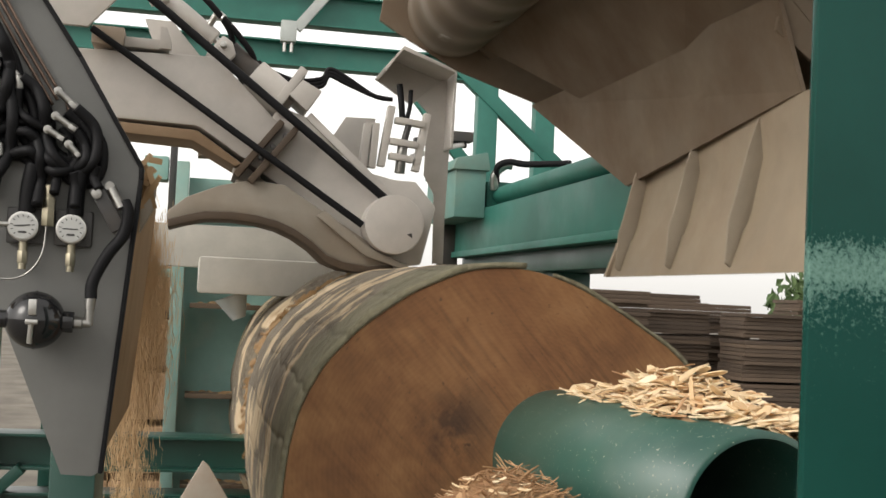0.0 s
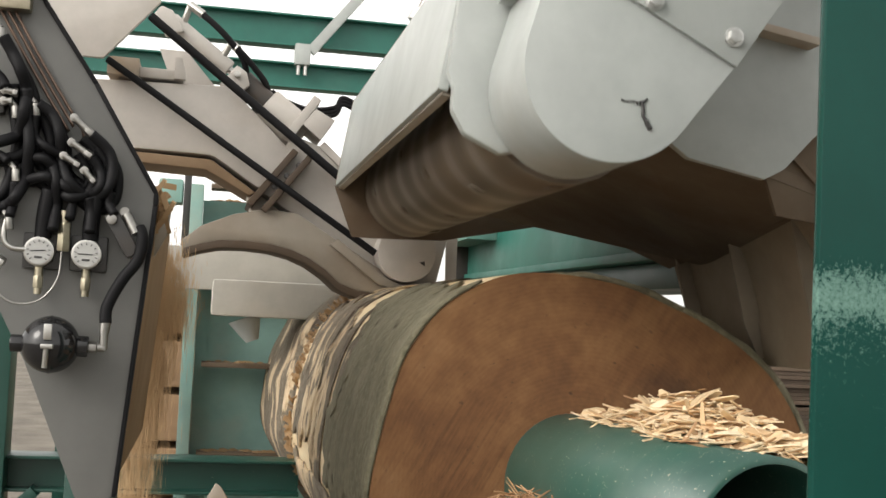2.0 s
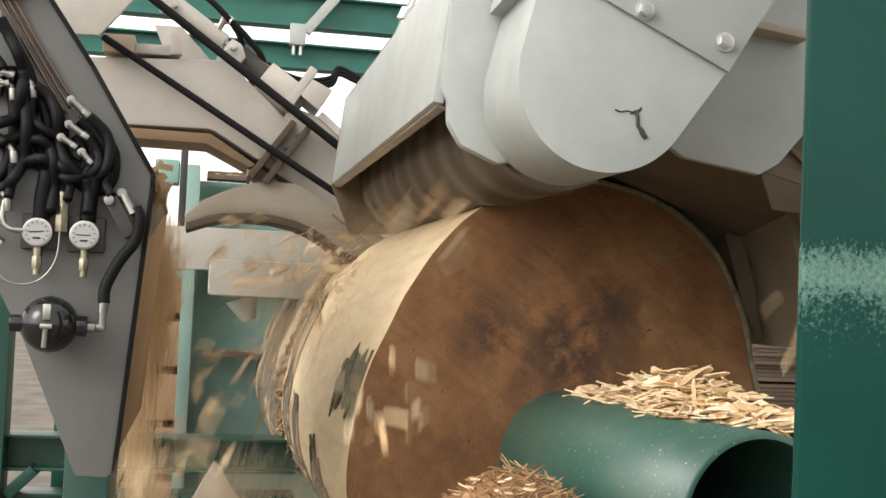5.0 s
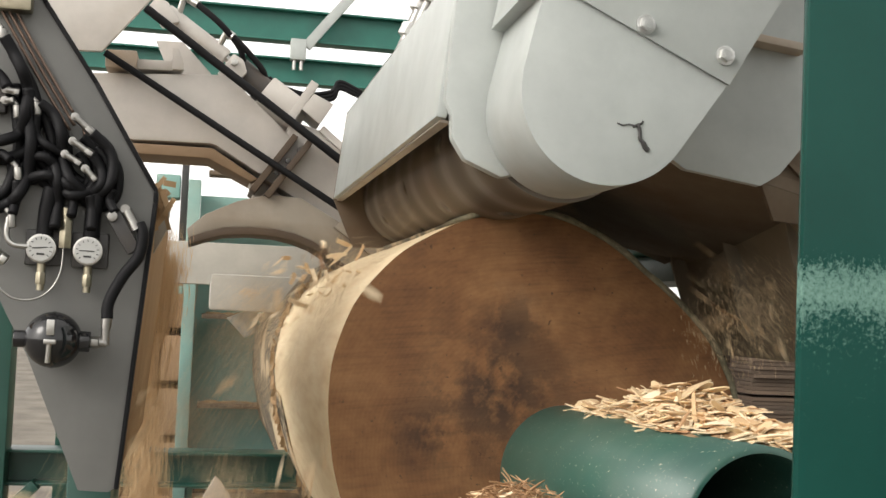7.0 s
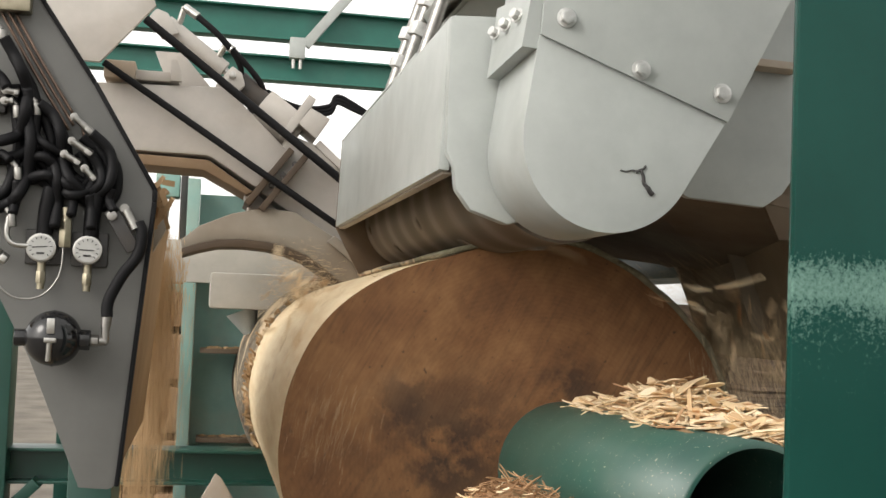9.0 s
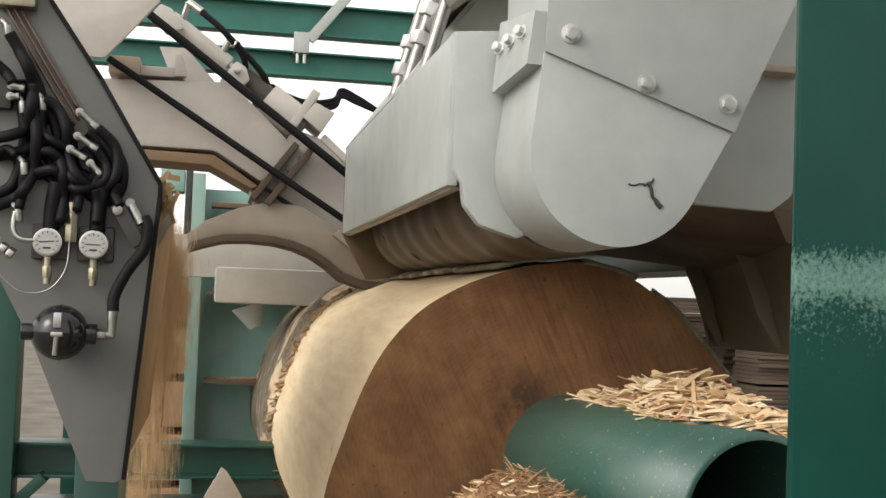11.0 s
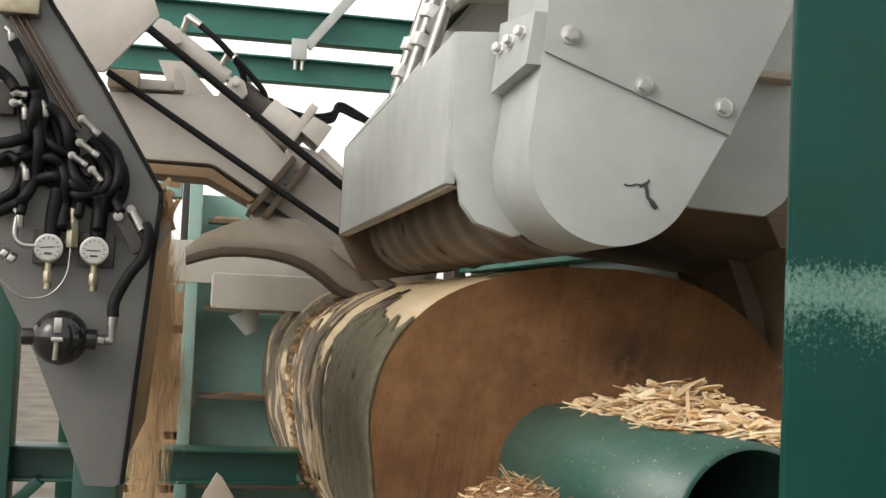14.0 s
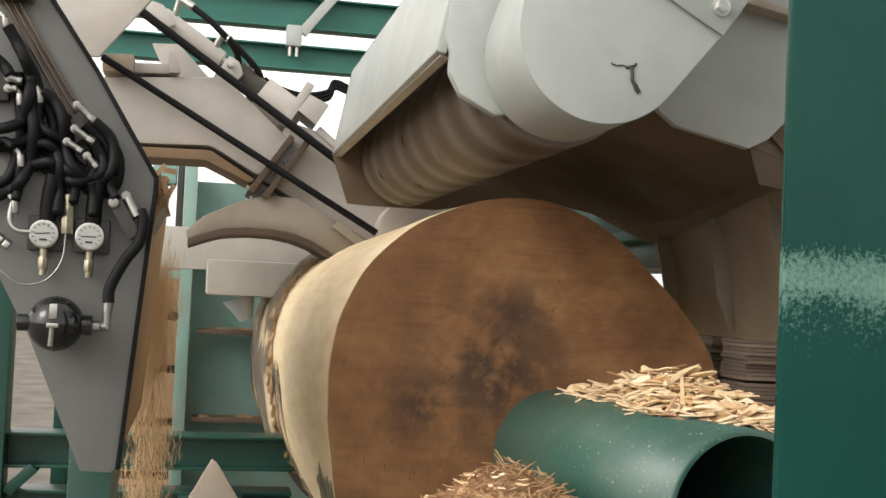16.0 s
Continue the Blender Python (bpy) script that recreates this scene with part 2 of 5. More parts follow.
def bark(name, peel, cols, front=None):
    """Bark with rings of scraped, pale bast that run round the trunk; front: how far back the bark is whole and grey."""
    m, nt, b = nodes(name, 0.9)
    n = noise_node(nt, 5.5, 9, 0.65, (1, 2.2, 1))
    whole = ramp(nt, n, [(0.28, (0.085, 0.075, 0.045)), (0.5, (0.155, 0.142, 0.092)), (0.72, (0.225, 0.20, 0.14))])
    lich = ramp(nt, noise_node(nt, 52, 6, 0.75), [(0.47, grey_val(0)), (0.62, grey_val(0.6))])
    whole = mix(nt, lich, whole, (0.27, 0.245, 0.165))
    c = whole
    if peel:
        c = mix(nt, lich, ramp(nt, n, [(0.28, cols[0]), (0.5, cols[1]), (0.72, cols[2])]), (0.24, 0.22, 0.17))
        p1 = ramp(nt, noise_node(nt, 2.6, 8, 0.6, (1.25, 2.1, 1.25)), [(peel, grey_val(0)), (peel + 0.03, grey_val(1))])
        c = mix(nt, p1, c, ramp(nt, noise_node(nt, 9, 6, 0.6, (1, 3, 1)), [(0.3, (0.26, 0.15, 0.08)), (0.45, (0.50, 0.38, 0.24)), (0.75, (0.66, 0.54, 0.38))]))
        p2 = ramp(nt, noise_node(nt, 4.5, 8, 0.65, (1.2, 3.0, 1.2)), [(0.60, grey_val(0)), (0.66, grey_val(0.8))])
        c = mix(nt, p2, c, (0.045, 0.025, 0.016))
    if front:
        tc = nt.nodes.new("ShaderNodeTexCoord")
        sep = nt.nodes.new("ShaderNodeSeparateXYZ")
        nt.links.new(tc.outputs["Object"], sep.inputs[0])
        add = nt.nodes.new("ShaderNodeMath")
        add.operation = "MULTIPLY_ADD"
        add.inputs[1].default_value = 0.9
        nt.links.new(noise_node(nt, 4.0, 7, 0.6), add.inputs[0])
        nt.links.new(sep.outputs["Y"], add.inputs[2])
        c = mix(nt, ramp(nt, add.outputs[0], [(front + 0.45, grey_val(0)), (front + 0.49, grey_val(1))]), whole, c)
    nt.links.new(c, b.inputs["Base Color"])
    bump(nt, b, mix(nt, 0.5, noise_node(nt, 55, 6, 0.7), n), 0.75, 0.016)
    return m


END = end_grain()
SAP = sapwood()
BARK_BACK = bark("peeling_beech_bark", 0.535, ((0.055, 0.038, 0.026), (0.125, 0.096, 0.066), (0.21, 0.175, 0.125)))
BARK_MIX = bark("half_scraped_bark", 0.50, ((0.07, 0.05, 0.036), (0.16, 0.128, 0.092), (0.25, 0.215, 0.16)), 0.42)
BARK_GREY = bark("grey_green_bark", 0.0, ((0.10, 0.092, 0.065), (0.155, 0.15, 0.112), (0.205, 0.20, 0.155)))


def chip_material():
    m, nt, b = nodes("fresh_wood_chip", 0.75)
    info = nt.nodes.new("ShaderNodeObjectInfo")
    geo = nt.nodes.new("ShaderNodeNewGeometry")
    r = nt.nodes.new("ShaderNodeMath")
    r.operation = "ADD"
    nt.links.new(info.outputs["Random"], r.inputs[0])
    nt.links.new(geo.outputs["Random Per Island"], r.inputs[1])
    f = nt.nodes.new("ShaderNodeMath")
    f.operation = "FRACT"
    nt.links.new(r.outputs[0], f.inputs[0])
    c = ramp(nt, f.outputs[0], [(0.0, (0.34, 0.16, 0.07)), (0.12, (0.55, 0.35, 0.18)), (0.35, (0.74, 0.55, 0.33)), (1.0, (0.90, 0.77, 0.55))])
    c = mix(nt, 0.15, c, ramp(nt, noise_node(nt, 60, 4, 0.6, (1, 0.15, 1)), [(0.3, (0.3, 0.17, 0.08)), (0.7, (0.75, 0.6, 0.4))]))
    nt.links.new(c, b.inputs["Base Color"])
    return m


CHIP = chip_material()


def ground_material():
    m, nt, b = nodes("yard_gravel", 0.95)
    c = ramp(nt, noise_node(nt, 1.2, 8), [(0.3, (0.09, 0.075, 0.06)), (0.6, (0.17, 0.15, 0.12)), (0.8, (0.24, 0.19, 0.14))])
    nt.links.new(c, b.inputs["Base Color"])
    bump(nt, b, noise_node(nt, 25, 6), 0.5, 0.03)
    return m


def wood_material(name, a, c2):
    m, nt, b = nodes(name, 0.85)
    c = ramp(nt, noise_node(nt, 4, 8, 0.65, (0.5, 6, 6)), [(0.3, a), (0.7, c2)])
    info = nt.nodes.new("ShaderNodeObjectInfo")
    c = mix(nt, 0.5, c, ramp(nt, info.outputs["Random"], [(0.0, a), (1.0, c2)]))
    nt.links.new(c, b.inputs["Base Color"])
    return m


GROUND = ground_material()
BOARD = wood_material("weathered_board", (0.030, 0.021, 0.015), (0.115, 0.078, 0.052))
TIMBER = wood_material("sawn_timber", (0.20, 0.12, 0.065), (0.34, 0.22, 0.125))


# ---- building helpers ----
def link_mesh(name, bm, material):
    bmesh.ops.recalc_face_normals(bm, faces=bm.faces)
    me = bpy.data.meshes.new(name)
    bm.to_mesh(me)
    bm.free()
    for mt in material if isinstance(material, (list, tuple)) else (material,):
        me.materials.append(mt)
    return new(name, me)


def part(name, bm, material, parent, label=""):
    ob = link_mesh(name, bm, material)
    ob.parent = parent
    return tagged(ob, label)


def thing(name, label, category, at=(0, 0, 0), group="", kind=""):
    ob = new(name)
    ob.empty_display_size = 0.1
    ob.location = at
    return tagged(ob, label, category, group, kind)


def solid(name, bm, material, label, category="", group="", kind=""):
    return tagged(link_mesh(name, bm, material), label, category, group, kind)


def smooth(bm, angle=35):
    for f in bm.faces:
        f.smooth = True
    for e in bm.edges:
        e.smooth = len(e.link_faces) == 2 and e.calc_face_angle(0) < radians(angle)
    return bm


def bevelled(bm, w, seg=2):
    if w:
        edges = [e for e in bm.edges if len(e.link_faces) == 2 and e.calc_face_angle(0) > radians(30)]
        bmesh.ops.bevel(bm, geom=edges, offset=w, segments=seg, profile=0.6, affect="EDGES")
    return smooth(bm)


def box(x0, x1, y0, y1, z0, z1, w=0.004, bm=None):
    """A block with softened edges."""
    b2 = bmesh.new()
    bmesh.ops.create_cube(b2, size=1)
    bmesh.ops.transform(b2, verts=b2.verts, matrix=Matrix.Translation(((x0 + x1) / 2, (y0 + y1) / 2, (z0 + z1) / 2)) @ Matrix.Diagonal((x1 - x0, y1 - y0, z1 - z0, 1)))
    bevelled(b2, w)
    return join(bm, b2)


def join(bm, b2):
    if bm is None:
        return b2
    me = bpy.data.meshes.new("tmp")
    b2.to_mesh(me)
    b2.free()
    bm.from_mesh(me)
    bpy.data.meshes.remove(me)
    return bm


def prism(outline, lo, hi, axis="y", w=0.004, bm=None):
    """A plate with the given outline, thick along one axis: outline in (x, z) for y, (y, z) for x, (x, y) for z."""
    b2 = bmesh.new()
    def at(p, d):
        return {"y": (p[0], d, p[1]), "x": (d, p[0], p[1]), "z": (p[0], p[1], d)}[axis]
    low = [b2.verts.new(at(p, lo)) for p in outline]
    high = [b2.verts.new(at(p, hi)) for p in outline]
    b2.faces.new(low)
    b2.faces.new(high[::-1])
    for i in range(len(outline)):
        j = (i + 1) % len(outline)
        b2.faces.new((low[j], low[i], high[i], high[j]))
    bmesh.ops.recalc_face_normals(b2, faces=b2.faces)
    bevelled(b2, w)
    return join(bm, b2)


def rod(p0, p1, r0, r1=None, seg=20, w=0.0, bm=None):
    """A round bar or cone between two points."""
    p0, p1 = Vector(p0), Vector(p1)
    b2 = bmesh.new()
    bmesh.ops.create_cone(b2, cap_ends=True, segments=seg, radius1=r0, radius2=r0 if r1 is None else r1, depth=(p1 - p0).length)
    bmesh.ops.transform(b2, verts=b2.verts, matrix=Matrix.Translation((p0 + p1) / 2) @ (p1 - p0).to_track_quat("Z", "Y").to_matrix().to_4x4())
    bevelled(b2, w)
    return join(bm, b2)


def bar(p0, p1, width, depth, up=(0, 1, 0), w=0.003, bm=None):
    """A square bar between two points; depth runs along up."""
    p0, p1 = Vector(p0), Vector(p1)
    z = (p1 - p0).normalized()
    y = (Vector(up) - z * z.dot(Vector(up))).normalized()
    x = y.cross(z)
    b2 = bmesh.new()
    bmesh.ops.create_cube(b2, size=1)
    m3 = Matrix((x, y, z)).transposed().to_4x4()
    bmesh.ops.transform(b2, verts=b2.verts, matrix=Matrix.Translation((p0 + p1) / 2) @ m3 @ Matrix.Diagonal((width, depth, (p1 - p0).length, 1)))
    bevelled(b2, w)
    return join(bm, b2)


def tube(points, r, seg=10, steps=8, bm=None):
    """A hose along a smooth curve through the points."""
    pts = [Vector(p) for p in points]
    line = []
    for i in range(len(pts) - 1):
        a, b0, c, d = pts[max(i - 1, 0)], pts[i], pts[i + 1], pts[min(i + 2, len(pts) - 1)]
        for k in range(steps):
            t = k / steps
            line.append(0.5 * ((2 * b0) + (c - a) * t + (2 * a - 5 * b0 + 4 * c - d) * t * t + (3 * b0 - a - 3 * c + d) * t ** 3))
    line.append(pts[-1])
    b2 = bmesh.new()
    rings, nrm = [], None
    for i, p in enumerate(line):
        d = (line[min(i + 1, len(line) - 1)] - line[max(i - 1, 0)]).normalized()
        if nrm is None:
            nrm = d.orthogonal().normalized()
        nrm = (nrm - d * nrm.dot(d)).normalized()
        bi = d.cross(nrm)
        rings.append([b2.verts.new(p + r * (math.cos(2 * math.pi * k / seg) * nrm + math.sin(2 * math.pi * k / seg) * bi)) for k in range(seg)])
    for a, c in zip(rings, rings[1:]):
        for k in range(seg):
            b2.faces.new((a[k], a[(k + 1) % seg], c[(k + 1) % seg], c[k]))
    b2.faces.new(rings[0][::-1])
    b2.faces.new(rings[-1])
    for f in b2.faces:
        f.smooth = True
    return join(bm, b2)


def shifted(outline, dx, dz):
    return [(x + dx, z + dz) for x, z in outline]


def arc(cx, cz, r, a0, a1, n):
    return [(cx + r * math.cos(radians(a0 + (a1 - a0) * i / n)), cz + r * math.sin(radians(a0 + (a1 - a0) * i / n))) for i in range(n + 1)]


# ---- time tables of the moving things ----
TIMES = [0, 0.5, 1, 1.5, 2, 2.5, 3, 3.5, 4.1, 4.7, 5.3, 6, 6.5, 7, 7.5, 8, 8.5, 9, 9.6, 10.2, 10.8, 11.5, 12, 12.5, 13, 13.5, 14, 14.5, 15, 15.5, 16]
SPIN = [(0, -146.3), (0.5, -117.7), (1, -91.1), (1.5, -68.5), (2, -38.3), (2.5, -15.9), (3, 6.6), (3.5, 18.0), (6, 68.2), (6.5, 80.1), (7, 87.9), (7.5, 98.5), (8, 112.2), (8.5, 126.8), (9, 142.4), (11.5, 211.2), (12, 236.9), (12.5, 264.7), (13, 290.2), (13.5, 315.6), (14, 343.1), (14.5, 366.6), (15, 385.9), (15.5, 408.1), (16, 441.4)]
LOG_AT = [(0, 0.814, 1.667), (0.5, 0.876, 1.656), (1, 0.928, 1.656), (1.5, 0.994, 1.687), (2, 1.037, 1.761), (2.5, 1.05, 1.805), (3, 1.025, 1.866), (3.5, 1.0, 1.89), (6, 0.949, 1.89), (6.5, 0.933, 1.88), (7, 0.892, 1.848), (7.5, 0.884, 1.846), (8, 0.874, 1.844), (8.5, 0.855, 1.843), (9, 0.846, 1.825), (11.5, 0.926, 1.693), (12, 0.968, 1.663), (12.5, 0.984, 1.675), (13, 1.008, 1.705), (13.5, 1.028, 1.748), (14, 1.047, 1.799), (14.5, 1.034, 1.864), (15, 0.982, 1.884), (15.5, 0.945, 1.877), (16, 0.887, 1.85)]
SWING = [(0, -36.5), (0.3, -32), (0.6, -28), (0.9, -23.5), (1.2, -18.8), (1.5, -14.8), (2, -8.1), (2.3, -3.0), (2.5, -1.4), (3, -2.6), (3.5, -3.9), (6, -7.7), (6.5, -7.3),
         (7, -6.6), (7.5, -5.7), (8, -5.0), (8.5, -4.1), (9, -2.2), (11.5, -0.1), (12, -0.3), (12.5, 0.0), (13, -0.6), (13.5, -1.2), (14, -1.3), (14.5, -3.0),
         (15, -5.6), (15.5, -7.5), (16, -10.9)]
LIFT = [(0, 0.077, 0.066), (0.5, 0.068, 0.058), (1, 0.055, 0.038), (1.5, 0.047, 0.030), (2, 0.054, 0.045), (2.5, 0.054, 0.054), (3, 0.061, 0.066), (3.5, 0.066, 0.076),
        (6, 0.068, 0.099), (6.5, 0.070, 0.100), (7, 0.068, 0.096), (7.5, 0.059, 0.088), (8, 0.053, 0.074), (8.5, 0.043, 0.056), (9, 0.028, 0.028), (11.5, 0.024, 0.031),
        (12, 0.014, 0.016), (12.5, 0, 0), (13, -0.013, -0.012), (13.5, -0.007, 0), (14, -0.005, 0.004), (14.5, -0.002, 0.017), (15, 0.003, 0.033), (15.5, 0.005, 0.042), (16, -0.001, 0.042)]
# seconds, swing in degrees, and the head's shift along x and z
HEAD_AT = [(0, -38.3, -0.045, 0.0), (0.5, -30.8, -0.043, 0.0), (1, -23.2, -0.040, 0.0), (1.5, -15.9, -0.036, -0.004), (2, -9.1, -0.033, -0.010), (2.3, -4.6, -0.020, -0.025), (2.5, -3.1, -0.017, -0.035),
           (3, -4.66, -0.023, -0.045), (3.5, -6.07, -0.024, -0.046), (6, -7.29, -0.027, 0.004), (6.5, -6.77, -0.027, 0.006), (7, -6.40, -0.021, -0.001), (7.5, -5.51, -0.019, 0.0),
           (8, -4.60, -0.015, 0.006), (8.5, -3.85, -0.011, 0.005), (9, -2.06, -0.008, 0.001), (11.5, -0.25, -0.001, -0.008), (12, -0.40, -0.002, -0.006), (12.5, 0.0, 0.0, 0.0),
           (13, -0.33, 0.0, 0.009), (13.5, -1.0, -0.005, 0.005), (14, -1.14, -0.003, 0.003), (14.5, -2.9, -0.004, -0.003), (15, -5.74, -0.013, -0.008), (15.5, -7.43, -0.013, 0.001), (16, -10.7, -0.020, 0.004)]
LOG_Y, LOG_R, LOG_LEN = 3.1, 0.593, 7.4
FAR_END = Vector((0.70, LOG_Y + LOG_LEN, 1.82))
PIVOT = (2.05, 2.62)


def table(rows, t, k=1):
    return float(np.interp(t, [r[0] for r in rows], [r[k] for r in rows]))


def log_pose(t):
    front = Vector((table(LOG_AT, t, 1), LOG_Y, table(LOG_AT, t, 2)))
    along = (FAR_END - front).normalized()
    side = along.cross(Vector((0, 0, 1))).normalized()
    turn = Matrix((side, along, side.cross(along))).transposed().to_4x4()
    return Matrix.Translation(front) @ turn @ pose(0, 0, 0, 0, -table(SPIN, t), 0)


# ---- ground and distance ----
bm = bmesh.new()
bmesh.ops.create_grid(bm, x_segments=8, y_segments=8, size=600)
solid("ground", bm, GROUND, "brown gravel and bark litter of the timber yard", "ground", kind="structure")


# ---- log ----
def log_radius(a, y):
    """Radius of the milled log at the angle a (radians) and y metres behind its sawn end."""
    r = LOG_R
    for k, ca, sa in ((2, 0.0229, 0.0248), (3, -0.0076, 0.0193), (4, 0.0015, -0.0064), (5, 0.0021, 0.0056), (6, 0.0052, -0.0018)):
        r += ca * math.cos(k * a) + sa * math.sin(k * a)
    r *= 1 - 0.030 * y
    if y > 2.0:
        r += 0.040 * min(1, (y - 2.0) / 0.08) + 0.018 * noise.noise((3 * math.cos(a), 1.7 * y, 3 * math.sin(a)))
    return r + 0.004 * noise.noise((5 * math.cos(a), 3 * y, 5 * math.sin(a)))


def build_log():
    log = thing("log", "thick tree trunk with milled pale butt end and peeling bark", "log")
    n = 120
    def shell(ys, caps):
        b2 = bmesh.new()
        rings = [[b2.verts.new((log_radius(2 * math.pi * k / n, y) * math.cos(2 * math.pi * k / n), y, log_radius(2 * math.pi * k / n, y) * math.sin(2 * math.pi * k / n))) for k in range(n)] for y in ys]
        for p, q in zip(rings, rings[1:]):
            for k in range(n):
                b2.faces.new((p[k], p[(k + 1) % n], q[(k + 1) % n], q[k])).smooth = True
        if caps:
            b2.faces.new(rings[-1])
        return b2
    part("milled_wood", shell([i * 0.1 for i in range(21)], False), SAP, log, "bare pale sapwood milled smooth")
    part("barked_trunk", shell([2.0 + i * 0.08 for i in range(68)], True), BARK_BACK, log, "dark bark peeling in pale strips")
    b2 = bmesh.new()
    rings = []
    for i in range(16, 0, -1):
        ring = []
        for k in range(n):
            a, f = 2 * math.pi * k / n, i / 16
            r = log_radius(a, 0) * f
            ring.append(b2.verts.new((r * math.cos(a), -0.006 * (1 - f) + 0.006 * noise.noise((4 * r * math.cos(a), 0, 4 * r * math.sin(a))) * (1 if f < 1 else 0), r * math.sin(a))))
        rings.append(ring)
    for p, q in zip(rings, rings[1:]):
        for k in range(n):
            b2.faces.new((p[k], p[(k + 1) % n], q[(k + 1) % n], q[k])).smooth = True
    b2.faces.new(rings[-1])
    part("sawn_end", b2, END, log, "brown sawn end with dark heart stains")
    return log


LOG = build_log()


def bark_shell(a0, a1, y0, y1, thick, seed, ragged=4.0, seams=None):
    """A curved slab of bark over the milled wood, with ragged edges."""
    rnd = random.Random(seed)
    na, ny = max(6, int((a1 - a0) / 2.0)), 26
    b2 = bmesh.new()
    grid = []
    ra = [tuple(2.2 * noise.noise((7.0 * j / ny, seed + s, 0.3)) + 1.1 * noise.noise((19.0 * j / ny, seed + s, 0.7)) for s in (0, 50)) for j in range(ny + 1)]
    rb = [0.5 + 0.9 * noise.noise((a0 * 0.05 + 0.1 * i, seed, 2.0)) + 0.3 * noise.noise((i * 0.6, seed, 5.0)) for i in range(na + 1)]
    if seams:
        ra = [tuple(2.2 * noise.noise((5.0 * j / ny, s * 3.7, 0.3)) + 1.4 * noise.noise((17.0 * j / ny, s * 3.7, 0.7)) for s in seams) for j in range(ny + 1)]
        rb = [0.5 + 0.9 * noise.noise((0.05 * (a0 + (a1 - a0) * i / na), 1.3, 2.0)) + 0.3 * noise.noise((0.3 * (a0 + (a1 - a0) * i / na), 1.3, 5.0)) for i in range(na + 1)]
    for j in range(ny + 1):
        row = []
        for i in range(na + 1):
            u = i / na
            y = y0 + (y1 - 0.22 * rb[i] - y0) * j / ny
            lo, hi = a0 + ragged * ra[j][0], a1 + ragged * ra[j][1]
            a = radians(lo + (hi - lo) * u)
            t = thick * (1 if j < ny else 0.4) + 0.005 * noise.noise((9 * math.cos(a), 5 * y, 9 * math.sin(a)))
            r0 = log_radius(a, max(y, 0))
            row.append((b2.verts.new(((r0 + 0.002) * math.cos(a), y, (r0 + 0.002) * math.sin(a))), b2.verts.new(((r0 + t) * math.cos(a), y, (r0 + t) * math.sin(a)))))
        grid.append(row)
    for j in range(ny):
        for i in range(na):
            for s in (0, 1):
                f = b2.faces.new((grid[j][i][s], grid[j][i + 1][s], grid[j + 1][i + 1][s], grid[j + 1][i][s]))
                f.smooth = True
    rim = [grid[0][i] for i in range(na + 1)] + [grid[j][na] for j in range(1, ny + 1)] + [grid[ny][i] for i in range(na - 1, -1, -1)] + [grid[j][0] for j in range(ny - 1, 0, -1)]
    for p, q in zip(rim, rim[1:] + rim[:1]):
        b2.faces.new((p[0], q[0], q[1], p[1]))
    return smooth(b2, 40)


# bark that the drum leaves on the log
part("bark_patch", bark_shell(160, 228, -0.004, 1.0, 0.012, 3), BARK_GREY, LOG, "patch of smooth grey bark left on")
part("bark_patch", bark_shell(118, 131, 0.03, 0.55, 0.006, 4), BARK_GREY, LOG, "patch of smooth grey bark left on")
part("bark_patch", bark_shell(234, 262, 1.15, 1.95, 0.010, 5), BARK_BACK, LOG)
part("bark_patch", bark_shell(168, 222, 1.3, 2.0, 0.012, 6), BARK_BACK, LOG)
part("bark_patch", bark_shell(96, 128, 1.6, 2.0, 0.010, 7), BARK_BACK, LOG)
for a0, a1, y0, y1, sd in ((150, 200, 0.60, 1.02, 8), (178, 232, 0.98, 1.45, 9), (140, 182, 1.25, 1.65, 10), (196, 244, 0.40, 0.75, 12), (132, 158, 1.62, 1.98, 13), (214, 252, 1.0, 1.28, 14)):
    part("bark_patch", bark_shell(a0, a1, y0, y1, 0.007, sd, 5.0), BARK_BACK, LOG, "thin brown bast left on")


def torn_rim():
    """Shreds of bast and bark standing along the step where the milled wood ends."""
    rnd = random.Random(21)
    b2 = bmesh.new()
    for _ in range(420):
        a, y = rnd.uniform(0, 2 * math.pi), 1.97 + rnd.gauss(0, 0.03)
        r = log_radius(a, 1.97) + 0.012
        q = pose(r * math.cos(a), y, r * math.sin(a), rnd.gauss(0, 25), -math.degrees(a) + rnd.gauss(0, 25), rnd.gauss(90, 30))
        l, w = rnd.uniform(0.008, 0.03), rnd.uniform(0.002, 0.006)
        vs = [b2.verts.new(q @ Vector(p)) for p in ((-0.004, -l, -w), (-0.004, l, -w * 0.4), (-0.004, l, w * 0.4), (-0.004, -l, w), (0.006, -l * 0.9, 0), (0.012, l * 0.9, 0))]
        for f in ((0, 1, 5, 4), (4, 5, 2, 3), (0, 3, 2, 1), (0, 4, 3), (1, 2, 5)):
            b2.faces.new([vs[k] for k in f])
    return b2


tagged(part("fibre_fringe", torn_rim(), SAWDUST, LOG, "torn tan bark fibres round the trunk"), kind="stuff")

# bark that the drum tears off, slab by slab
SLABS = []
for k in range(16):
    hi_a = 134 - 16.4 * k
    ob = solid("bark_slab", bark_shell(hi_a - 16.4, hi_a, -0.004, 1.98, 0.016, 40 + k, 1.6, (k + 1, k)), BARK_MIX, "slab of rough grey bark peeling from the trunk", "bark", "bark slabs on the trunk")
    SLABS.append((ob, hi_a - 8, 0.0))


